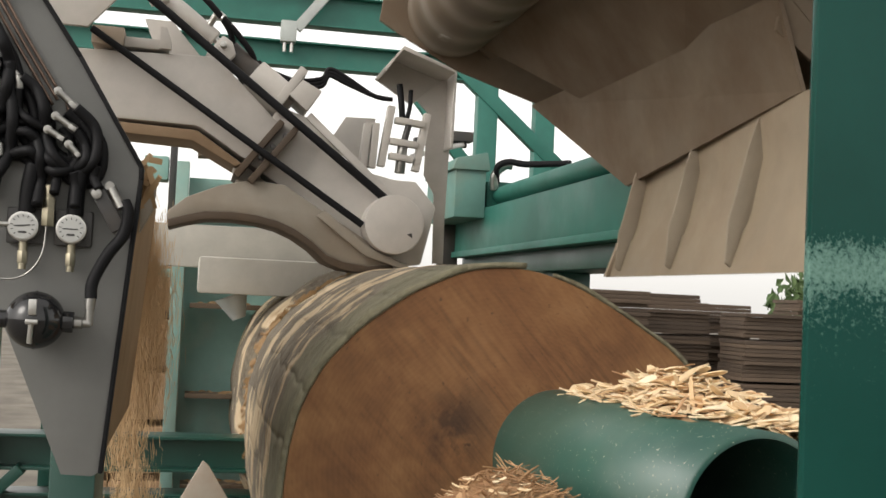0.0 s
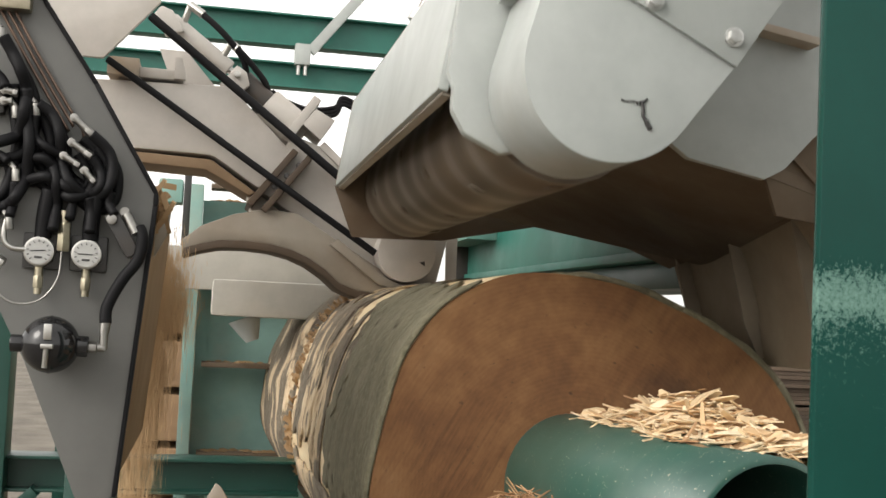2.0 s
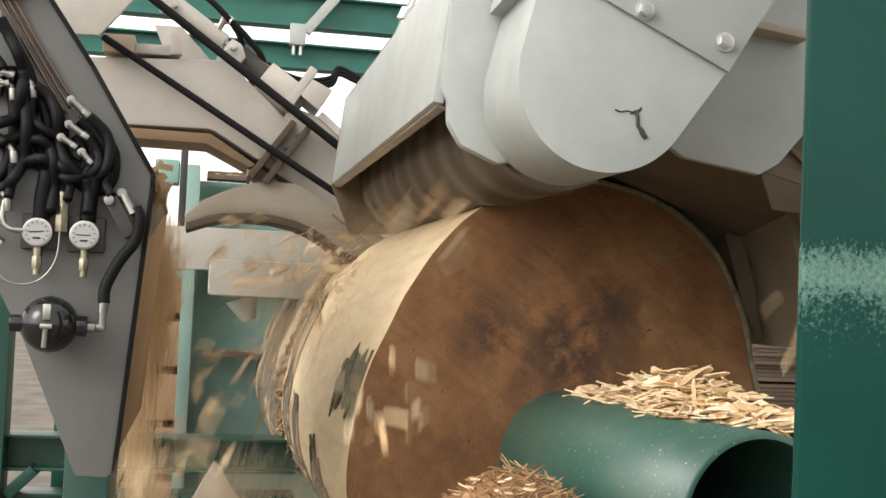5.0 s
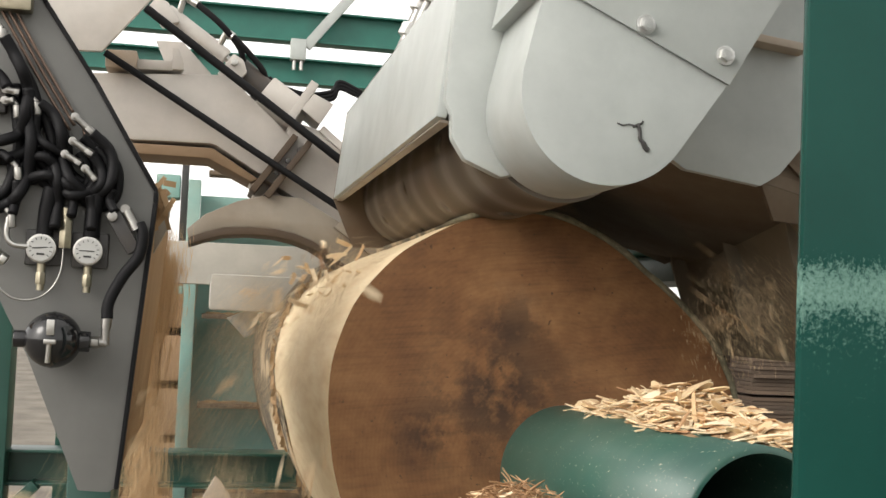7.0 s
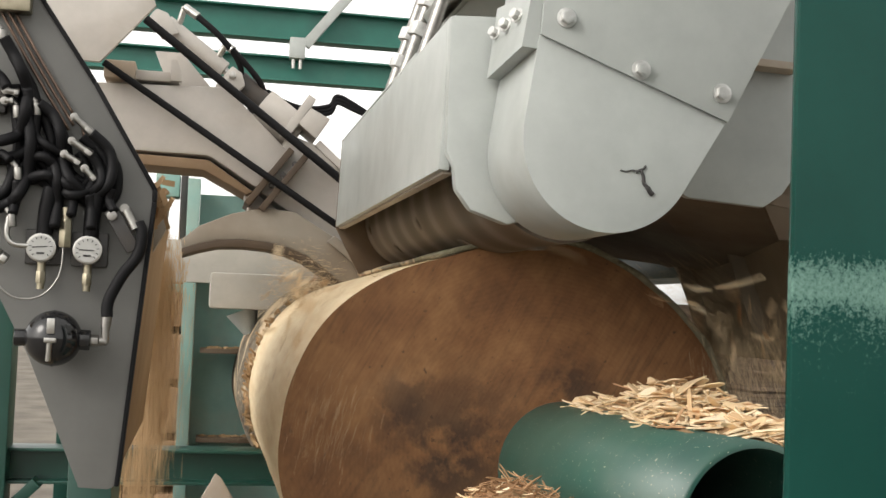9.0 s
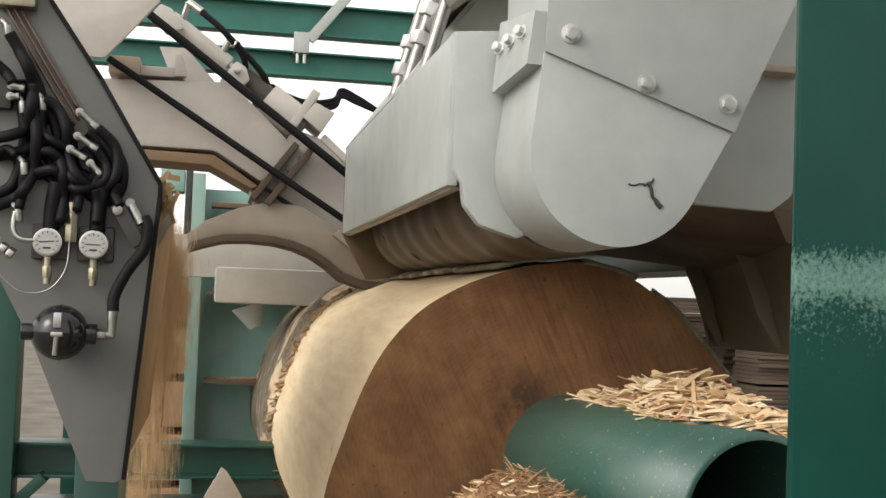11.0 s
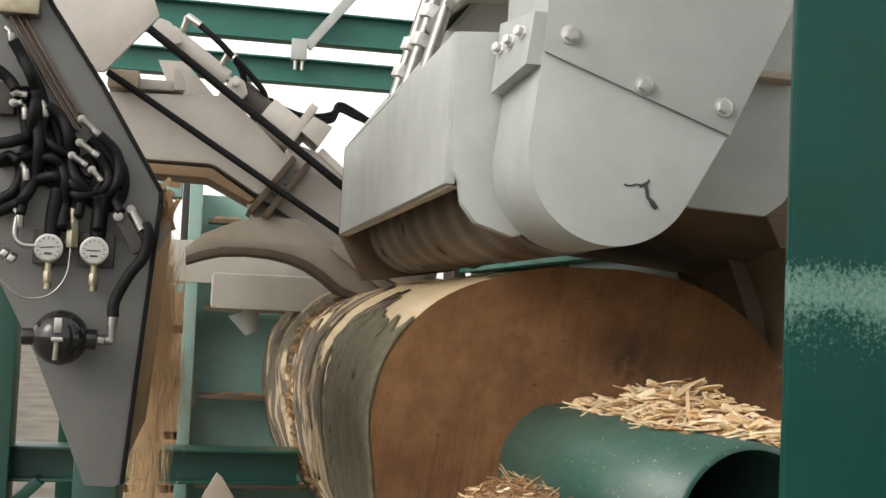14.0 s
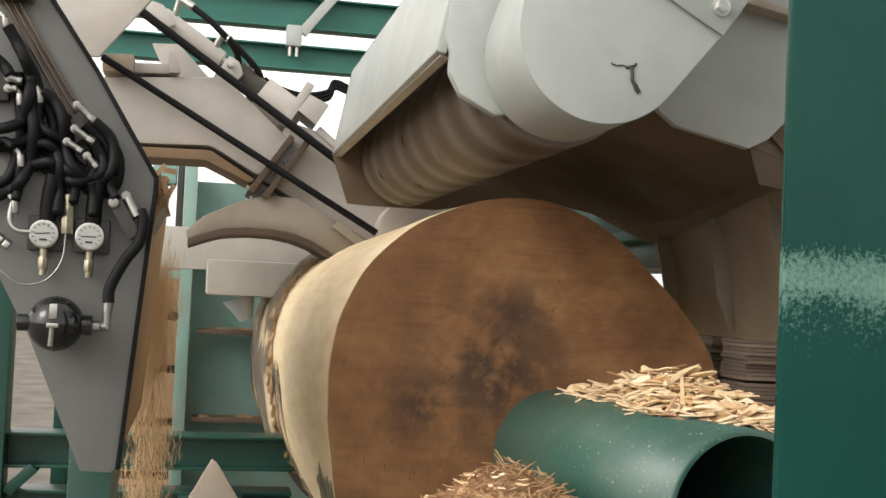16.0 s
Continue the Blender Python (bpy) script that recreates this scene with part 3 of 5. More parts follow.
# ---- milling head ----
def bolt(at, r=0.015, parent=None, to=(0, -1, 0), ring=True):
    """A hex bolt with washer, head towards the given way."""
    d = Vector(to)
    at = Vector(at)
    b2 = rod(at, at + d * 0.004, r * 1.35, seg=20, w=0.001)
    rod(at + d * 0.004, at + d * 0.016, r, seg=6, w=0.0007, bm=b2)
    if ring:
        rod(at + d * 0.016, at + d * 0.0165, r * 0.62, seg=16, bm=b2)
    return part("bolt", b2, BRIGHT_ZINC, parent)


def head_local(outline):
    return shifted(outline, -PIVOT[0], -PIVOT[1])


def build_head():
    px, pz = PIVOT
    head = thing("milling_head", "light grey milling head with bolted hood and long drum", "machine", (px, 0, pz))
    cover = [(0.621, 2.682), (0.601, 2.50)] + arc(0.778, 2.488, 0.176, 178, 330, 26) + [(1.013, 2.553)]
    part("end_cover", prism(head_local(cover), 2.20, 2.206, w=0.0015), GREY, head, "round light grey cover plate with a dent")
    part("cover_rim", prism(head_local(cover), 2.207, 2.50, w=0.008), GREY, head)
    upper = [(0.621, 2.680), (0.628, 3.3), (1.19, 3.3), (1.146, 2.843), (1.013, 2.551)]
    part("upper_cover", prism(head_local(upper), 2.192, 2.199, w=0.0015), GREY, head)
    part("gearbox", prism(head_local([(0.64, 2.66), (0.64, 3.3), (1.17, 3.3), (1.13, 2.86), (1.0, 2.57)]), 2.21, 2.60, w=0.01), GREY, head)
    for x, z in ((0.669, 2.717), (0.826, 2.634), (0.996, 2.606)):
        bolt((x - px, 2.192, z - pz), 0.0145, head)
    # dent in the cover: a creased scratch
    def crease(line, r):
        part("dent", tube([(x - px, 2.1985, z - pz) for x, z in line], r, 6, 4), DARK, head, "torn brown crease in the sheet")
    crease([(0.800, 2.436), (0.812, 2.434), (0.824, 2.438), (0.838, 2.437)], 0.0016)
    crease([(0.832, 2.434), (0.840, 2.440), (0.847, 2.443), (0.851, 2.449)], 0.0026)
    crease([(0.842, 2.440), (0.847, 2.428), (0.850, 2.414), (0.858, 2.407)], 0.0036)
    crease([(0.857, 2.408), (0.862, 2.400), (0.869, 2.394)], 0.0050)
    # collar plate beside the cover, with its lug and bolts
    collar = [(0.50, 2.778), (0.69, 2.795), (0.66, 2.70), (0.66, 2.44), (0.70, 2.35), (0.66, 2.335), (0.575, 2.36), (0.54, 2.402), (0.532, 2.45), (0.513, 2.48)]
    part("collar_plate", prism(head_local(collar), 2.502, 2.54, w=0.012), GREY, head)
    strap = bmesh.new()
    ring = [(2.49, 2.645), (2.205, 2.655), (2.205, 2.76), (2.49, 2.80)]
    lo = [strap.verts.new((0.588 + (0.012 if z > 2.7 else 0.0) - px, y, z - pz)) for y, z in ring]
    hi = [strap.verts.new((0.628 - px, y, z - pz)) for y, z in ring]
    strap.faces.new(lo)
    strap.faces.new(hi[::-1])
    for k in range(4):
        strap.faces.new((lo[(k + 1) % 4], lo[k], hi[k], hi[(k + 1) % 4]))
    part("strap", bevelled(strap, 0.003), GREY, head)
    for y, z in ((2.45, 2.735), (2.36, 2.732), (2.27, 2.730)):
        bolt((0.592 - px, y, z - pz), 0.011, head, (-0.86, -0.45, 0.25))
    # hood over the drum
    part("side_plate", prism([(2.52, 2.443 - pz), (2.52, 2.778 - pz), (4.56, 2.778 - pz), (4.56, 2.443 - pz)], 0.503 - px, 0.528 - px, "x", 0.006), GREY, head)
    part("hood_lip", box(0.516 - px, 0.538 - px, 2.54, 4.56, 2.437 - pz, 2.443 - pz, 0.001), GREY_DUSTY, head)
    part("hood_top", prism(head_local([(0.503, 2.78), (0.62, 2.95), (0.80, 3.19), (1.4, 3.22), (1.4, 3.2), (0.81, 3.17), (0.635, 2.94), (0.518, 2.78)]), 3.35, 4.56, w=0.003), GREY, head)
    part("hood_front", prism(head_local([(0.53, 2.783), (0.62, 2.93), (0.79, 3.15), (1.4, 3.19), (1.4, 2.6), (0.95, 2.6)]), 3.34, 3.37, w=0.003), GREY, head)
    part("hood_shelf", prism(head_local([(0.53, 2.76), (1.35, 2.76), (1.35, 2.778), (0.53, 2.778)]), 2.545, 3.34, w=0.002), GREY_DUSTY, head)
    part("rear_plate", prism(head_local([(0.503, 2.443), (0.503, 2.78), (0.80, 3.18), (1.4, 3.2), (1.4, 2.5), (0.95, 2.33), (0.68, 2.28), (0.605, 2.27)]), 4.56, 4.575, w=0.003), STAINED, head)
    for y in (3.0, 3.28, 3.56, 3.84):
        part("stiffener", box(0.512 - px, 0.524 - px, y, y + 0.22, 2.776 - pz, 2.80 - pz, 0.003), GREY, head)
    for x, y, nut in ((0.545, 3.75, 3.00), (0.545, 3.5, 3.05), (0.55, 3.2, 3.16)):
        lean = 0.26
        part("tie_rod", rod((x - px, y, 2.78 - pz), (x + lean * 0.52 - px, y, 3.3 - pz), 0.019, seg=18), DULL_ZINC, head, "galvanised threaded rod")
        for z in (nut - 0.09, nut):
            part("nut", rod((x + lean * (z - 2.78) - px, y, z - pz), (x + lean * (z - 2.735) - px, y, z + 0.04 - pz), 0.034, seg=6, w=0.003), BRIGHT_ZINC, head)
    part("rod_bracket", prism(head_local([(0.60, 3.02), (0.68, 3.10), (0.90, 3.12), (0.90, 3.09), (0.70, 3.07), (0.62, 3.00)]), 3.1, 3.9, w=0.003), GREY, head)
    # right end plate with a curved lower edge
    endp = [(0.98, 2.60), (1.06, 2.47), (1.11, 2.446), (1.30, 2.440), (1.345, 2.475), (1.40, 2.56), (1.48, 2.66), (1.75, 2.82), (1.75, 3.3), (0.98, 3.3)]
    part("end_plate", prism(head_local(endp), 2.60, 2.625, w=0.003), GREY, head)
    part("inner_plate", prism(head_local([(1.29, 2.50), (1.36, 2.37), (1.93, 2.40), (1.93, 2.98), (1.29, 2.98)]), 2.632, 2.645, w=0.002), STAINED, head, "inner plate stained brown by sawdust")
    # stained underside between the drum and the deflector: its far edge runs in towards the deflector
    b2 = bmesh.new()
    quad = [(0.95, 2.63, 2.50), (0.95, 4.55, 2.46), (1.60, 3.52, 2.33), (1.92, 2.63, 2.38)]
    lo = [b2.verts.new((x - px, y, z - pz)) for x, y, z in quad]
    up = [b2.verts.new((x - px, y, z + 0.03 - pz)) for x, y, z in quad]
    b2.faces.new(lo)
    b2.faces.new(up[::-1])
    for k in range(4):
        b2.faces.new((lo[(k + 1) % 4], lo[k], up[k], up[(k + 1) % 4]))
    part("underside", b2, STAINED, head, "underside stained brown by sawdust")
    part("rear_cheek", prism(head_local([(0.90, 2.45), (1.02, 2.45), (1.3, 2.9), (1.3, 3.1), (0.90, 3.1)]), 4.54, 4.555, w=0.002), STAINED, head)
    # drum
    dr = thing("drum_axle", "", "")
    dr.parent = head
    dr.location = (0.79 - px, 0, 2.488 - pz)
    b2 = rod((0, 2.545, 0), (0, 4.54, 0), 0.178, seg=64)
    part("drum", b2, DRUM, dr, "brown-stained steel milling drum")
    for k in range(26):
        a, y = radians(k * 137.5), 2.62 + k * 0.073
        c, s = math.cos(a), math.sin(a)
        part("knife", bar((0.17 * c, y, 0.17 * s), (0.184 * c, y, 0.184 * s), 0.03, 0.06), DRUM, dr)
    return head, dr


HEAD, DRUM_AXLE = build_head()


# ---- chip deflector, hinged to the head ----
HINGE = (1.784, 2.716)


def build_deflector():
    hx, hz = HINGE
    df = thing("chip_deflector", "grey ribbed chip deflector dusted with sawdust", "deflector", (hx, 0, hz))
    def low(outline):
        """From the raised position into the hinge's space."""
        a = radians(36.5)
        return [((x - hx) * math.cos(a) - (z - hz) * math.sin(a), (x - hx) * math.sin(a) + (z - hz) * math.cos(a)) for x, z in outline]
    part("plate", prism(low([(1.308, 2.283), (1.365, 2.44), (1.392, 2.58), (1.375, 2.71), (1.385, 2.712), (1.402, 2.58), (1.375, 2.44), (1.318, 2.283)]), 2.42, 3.72, w=0.002), TAN, df)
    b2 = bmesh.new()
    sheet = [(1.372, 2.62, 2.71), (1.360, 3.72, 2.58), (1.25, 4.5, 2.95), (1.30, 2.62, 2.93)]
    faces = []
    for off in (0.0, 0.012):
        flat = low([(x + off, z) for x, y, z in sheet])
        faces.append([b2.verts.new((p[0], q[1], p[1])) for p, q in zip(flat, sheet)])
    b2.faces.new(faces[0])
    b2.faces.new(faces[1][::-1])
    for k in range(4):
        b2.faces.new((faces[0][(k + 1) % 4], faces[0][k], faces[1][k], faces[1][(k + 1) % 4]))
    part("upper_plate", b2, STAINED, df, "upper plate stained brown")
    part("edge_strip", prism(low([(1.296, 2.283), (1.353, 2.44), (1.380, 2.58), (1.366, 2.70), (1.378, 2.70), (1.392, 2.58), (1.365, 2.44), (1.308, 2.283)]), 3.70, 3.722, w=0.002), TAN, df)
    for y in (2.84, 3.22, 3.62):
        part("rib", prism(low([(1.384, 2.70), (1.352, 2.60), (1.318, 2.46), (1.306, 2.42), (1.300, 2.31), (1.316, 2.30), (1.345, 2.40), (1.356, 2.40), (1.372, 2.46), (1.392, 2.58)]), y, y + 0.010, w=0.0015), RIB, df, "pointed stiffening rib")
    return df


DEFLECTOR = build_deflector()


# ---- hold-down arm ----
ARM_AT = (-0.42, 5.0, 3.09)


def build_arm():
    ax, ay, az = ARM_AT
    arm = thing("hold_down_arm", "light grey hydraulic hold-down arm with roller on the trunk", "machine arm", ARM_AT)
    def loc(outline):
        return shifted(outline, -ax, -az)
    def p3(x, y, z):
        return (x - ax, y - ay, z - az)
    part("upper_beam", prism(loc([(-0.62, 3.01), (0.045, 3.032), (0.10, 2.99), (0.335, 2.77), (0.19, 2.63), (0.055, 2.715), (0.0, 2.748), (-0.62, 2.755)]), -0.16, 0.12, w=0.02), ARM_GREY, arm)
    part("brown_belly", prism(loc([(-0.34, 2.742), (0.0, 2.732), (0.05, 2.70), (0.18, 2.615), (0.155, 2.60), (0.03, 2.665), (-0.02, 2.69), (-0.34, 2.70)]), -0.17, 0.13, w=0.008), BELLY, arm, "brown underside of the upper beam")
    for (x0, z0), (x1, z1) in (((0.744, -0.302), (0.577, -0.528)), ((0.801, -0.326), (0.633, -0.55))):
        part("flange", bar((x0, -0.05, z0), (x1, -0.05, z1), 0.026, 0.36), DARK_BROWN, arm, "dark brown joint flange")
    for i in range(4):
        x, z = 0.385 - 0.045 * i, 2.775 - 0.045 * i
        part("flange_bolt", rod(p3(x, 4.80, z), p3(x, 4.775, z), 0.012, seg=6, w=0.002), DARK, arm)
    fore = [(0.31, 2.862), (0.437, 2.82), (0.62, 2.635), (0.80, 2.60), (0.885, 2.60), (0.975, 2.50), (0.925, 2.26), (0.80, 2.25), (0.62, 2.28), (0.53, 2.42), (0.20, 2.62)]
    part("fore_beam", prism(loc(fore), -0.15, 0.10, w=0.015), ARM_GREY, arm)
    part("gusset", prism(loc([(0.14, 2.63), (0.21, 2.605), (0.40, 2.47), (0.17, 2.535)]), -0.10, 0.06, w=0.004), GREY_DUSTY, arm)
    upper = [(-0.094, 2.405), (-0.024, 2.465), (0.10, 2.52), (0.224, 2.55), (0.35, 2.54), (0.52, 2.44), (0.66, 2.36), (0.76, 2.30)]
    lower = [(-0.088, 2.372), (-0.02, 2.395), (0.05, 2.413), (0.15, 2.418), (0.248, 2.412), (0.33, 2.395), (0.40, 2.368), (0.47, 2.325), (0.53, 2.275), (0.60, 2.25), (0.70, 2.24), (0.80, 2.25)]
    part("tusk", prism(loc(upper + lower[::-1]), -0.20, -0.14, w=0.006), TUSK, arm, "curved grey steel tusk dusted brown")
    part("tusk_rim", prism(loc(lower + [(x, z - 0.030) for x, z in lower[::-1]]), -0.215, 0.05, w=0.004), DARK_BROWN, arm, "dark brown underside of the tusk")
    part("roller", rod(p3(0.785, 4.72, 2.41), p3(0.785, 5.02, 2.41), 0.118, seg=40, w=0.008), ARM_GREY, arm, "light grey press roller")
    part("roller_mark", prism([(0.835 - ax, 2.375 - az), (0.855 - ax, 2.38 - az), (0.858 - ax, 2.36 - az)], -0.284, -0.281, w=0), DARK, arm)
    part("wear_strip", prism(loc([(0.48, 2.425), (0.51, 2.45), (0.70, 2.31), (0.86, 2.25), (0.84, 2.235), (0.68, 2.28)]), -0.24, -0.20, w=0.004), TUSK, arm)
    part("guide_bar", bar(p3(0.43, 4.85, 2.83), p3(0.87, 4.85, 2.45), 0.03, 0.03), ARM_GREY, arm)
    # upright guard with the locking frame
    part("guard_plate", prism([(1.482, 0.026), (1.498, -0.321), (1.494, -0.594), (1.499, -0.808), (1.451, -0.811), (1.441, -0.511), (1.391, -0.429), (1.392, -0.156), (1.341, -0.106)], 0.15, 0.165, w=0.003), ARM_GREY, arm)
    part("guard_flank", box(1.470, 1.482, 0.0, 0.15, -0.321, 0.016, 0.003), ARM_GREY, arm)
    hood = [(1.156, -0.023), (1.238, 0.082), (1.462, 0.002), (1.324, -0.124)]
    part("guard_hood", prism([hood[0], hood[1], hood[2], (hood[2][0], hood[2][1] - 0.014), (hood[1][0] - 0.004, hood[1][1] - 0.018), (hood[0][0] + 0.012, hood[0][1] - 0.01)], -0.06, 0.20, w=0.003), ARM_GREY, arm)
    part("guard_cheek", prism(hood, 0.185, 0.20, w=0.002), ARM_GREY, arm)
    part("side_shield", prism([(0.964, -0.335), (1.042, -0.198), (1.173, -0.194), (1.149, -0.418)], 0.20, 0.215, w=0.003), ARM_GREY, arm)
    for (x0, z0), (x1, z1) in [((1.208, -0.168), (1.176, -0.424)), ((1.362, -0.188), (1.323, -0.434)), ((1.112, -0.249), (1.097, -0.43)), ((1.146, -0.246), (1.138, -0.434))]:
        part("latch_bar", bar((x0, 0.0, z0), (x1, 0.0, z1), 0.030, 0.05), ARM_GREY, arm)
    for (x0, z0), (x1, z1) in [((1.224, -0.226), (1.348, -0.236)), ((1.208, -0.315), (1.324, -0.325)), ((1.207, -0.377), (1.309, -0.388))]:
        part("latch_yoke", bar((x0, -0.01, z0), (x1, -0.01, z1), 0.026, 0.05), ARM_GREY, arm)
    part("latch_piston", rod((1.258, 0.0, -0.447), (1.266, 0.0, -0.315), 0.022, seg=16, w=0.003), DULL_ZINC, arm)
    part("latch_pin", rod((1.266, -0.02, -0.315), (1.286, -0.02, -0.226), 0.014, seg=12), DARK, arm)
    part("latch_hose", tube([p3(0.82, 5.02, 3.02), p3(0.83, 5.0, 2.93), p3(0.84, 5.0, 2.85)], 0.014), BLACK, arm)
    part("latch_hose", tube([p3(0.87, 5.02, 3.0), p3(0.865, 5.0, 2.92), p3(0.85, 5.0, 2.85)], 0.010), BLACK, arm)
    # stay rods that run down the arm
    part("stay_rod", rod(p3(-0.42, 4.80, 3.085), p3(0.66, 4.74, 2.40), 0.014, seg=14), BLACK, arm, "dark steel stay rod")
    part("stay_rod", rod(p3(-0.27, 4.80, 3.27), p3(0.84, 4.74, 2.44), 0.017, seg=14), BLACK, arm, "dark steel stay rod")
    # corner plate above
    part("corner_plate", prism(loc([(-0.90, 3.35), (-0.25, 3.35), (-0.222, 3.275), (-0.415, 3.045), (-0.70, 3.045)]), -0.42, -0.395, w=0.003), ARM_GREY, arm)
    part("fin", prism(loc([(-0.24, 3.20), (-0.13, 3.20), (0.02, 3.035), (-0.17, 3.035)]), 0.06, 0.085, w=0.003), ARM_GREY, arm)
    part("bearing_block", box(-0.42 - ax, -0.30 - ax, -0.20, -0.02, 3.03 - az, 3.10 - az, 0.006), GREY_DUSTY, arm)
    part("ledge", box(-0.30 - ax, -0.13 - ax, -0.16, 0.05, 3.035 - az, 3.075 - az, 0.005), ARM_GREY, arm)
    part("stop_block", prism(loc([(-0.165, 3.035), (-0.165, 3.12), (-0.14, 3.12), (-0.12, 3.06), (-0.12, 3.035)]), -0.19, -0.15, w=0.003), ARM_GREY, arm)
    # hydraulic cylinder
    part("cylinder", rod(p3(-0.20, 4.93, 3.285), p3(0.045, 4.93, 3.115), 0.042, 0.036, 28, 0.006), ARM_GREY, arm, "light grey hydraulic cylinder")
    part("clevis", prism(loc([(-0.262, 3.30), (-0.235, 3.335), (-0.19, 3.32), (-0.14, 3.24), (-0.21, 3.22)]), -0.13, -0.06, w=0.008), ARM_GREY, arm)
    part("piston_rod", rod(p3(0.04, 4.93, 3.12), p3(0.10, 4.93, 3.07), 0.016), CHROME, arm)
    part("rod_eye", prism(loc([(0.01, 3.04), (0.075, 3.125), (0.115, 3.10), (0.13, 3.05), (0.07, 2.985)]), -0.13, -0.03, w=0.008), ARM_GREY, arm)
    part("eye_pin", rod(p3(0.078, 4.87, 3.085), p3(0.078, 4.845, 3.085), 0.015, seg=6, w=0.002), CHROME, arm)
    part("spring_sleeve", rod(p3(0.10, 4.95, 3.075), p3(0.235, 4.95, 2.965), 0.052, seg=28), DARK, arm, "dark brown steel sleeve")
    part("sleeve_collar", rod(p3(0.20, 4.95, 2.985), p3(0.36, 4.95, 2.87), 0.078, seg=32, w=0.006), ARM_GREY, arm)
    part("clamp_plate", bar(p3(0.29, 4.90, 2.84), p3(0.40, 4.90, 3.01), 0.035, 0.20), ARM_GREY, arm)
    part("clamp_block", prism(loc([(0.345, 2.90), (0.395, 2.965), (0.475, 2.925), (0.42, 2.84)]), -0.20, 0.0, w=0.006), ARM_GREY, arm)
    for i in range(3):
        part("spacer", box(0.10 + 0.045 * i - ax, 0.125 + 0.045 * i - ax, -0.05, 0.0, 2.975 - 0.035 * i - az, 3.005 - 0.035 * i - az, 0.003), DARK, arm)
    for q0, q1, q2 in (((-0.15, 3.27), (-0.125, 3.355), (-0.07, 3.315)), ((0.01, 3.15), (0.045, 3.215), (0.075, 3.19))):
        b2 = rod(p3(q0[0], 4.92, q0[1]), p3(q1[0], 4.90, q1[1]), 0.013, seg=12)
        rod(p3(q1[0], 4.90, q1[1]), p3(q2[0], 4.88, q2[1]), 0.017, seg=12, bm=b2)
        part("hose_fitting", b2, CHROME, arm)
    part("hose", tube([p3(-0.07, 4.88, 3.315), p3(0.02, 4.87, 3.24), p3(0.10, 4.90, 3.15), p3(0.12, 4.95, 3.06)], 0.013), BLACK, arm)
    part("hose", tube([p3(0.07, 4.88, 3.195), p3(0.14, 4.90, 3.13), p3(0.20, 4.93, 3.06), p3(0.205, 5.0, 2.99)], 0.013), BLACK, arm)
    for k in range(3):
        part("hose", tube([p3(0.20 + 0.012 * k, 5.02, 3.06), p3(0.36, 5.04, 3.005 - 0.012 * k), p3(0.49, 5.06, 3.02 - 0.016 * k), p3(0.525, 5.06, 3.065 - 0.014 * k), p3(0.60, 5.06, 3.035 - 0.012 * k), p3(0.72, 5.06, 2.97), p3(0.80, 5.05, 2.96)], 0.010), BLACK, arm)
    return arm


ARM = build_arm()


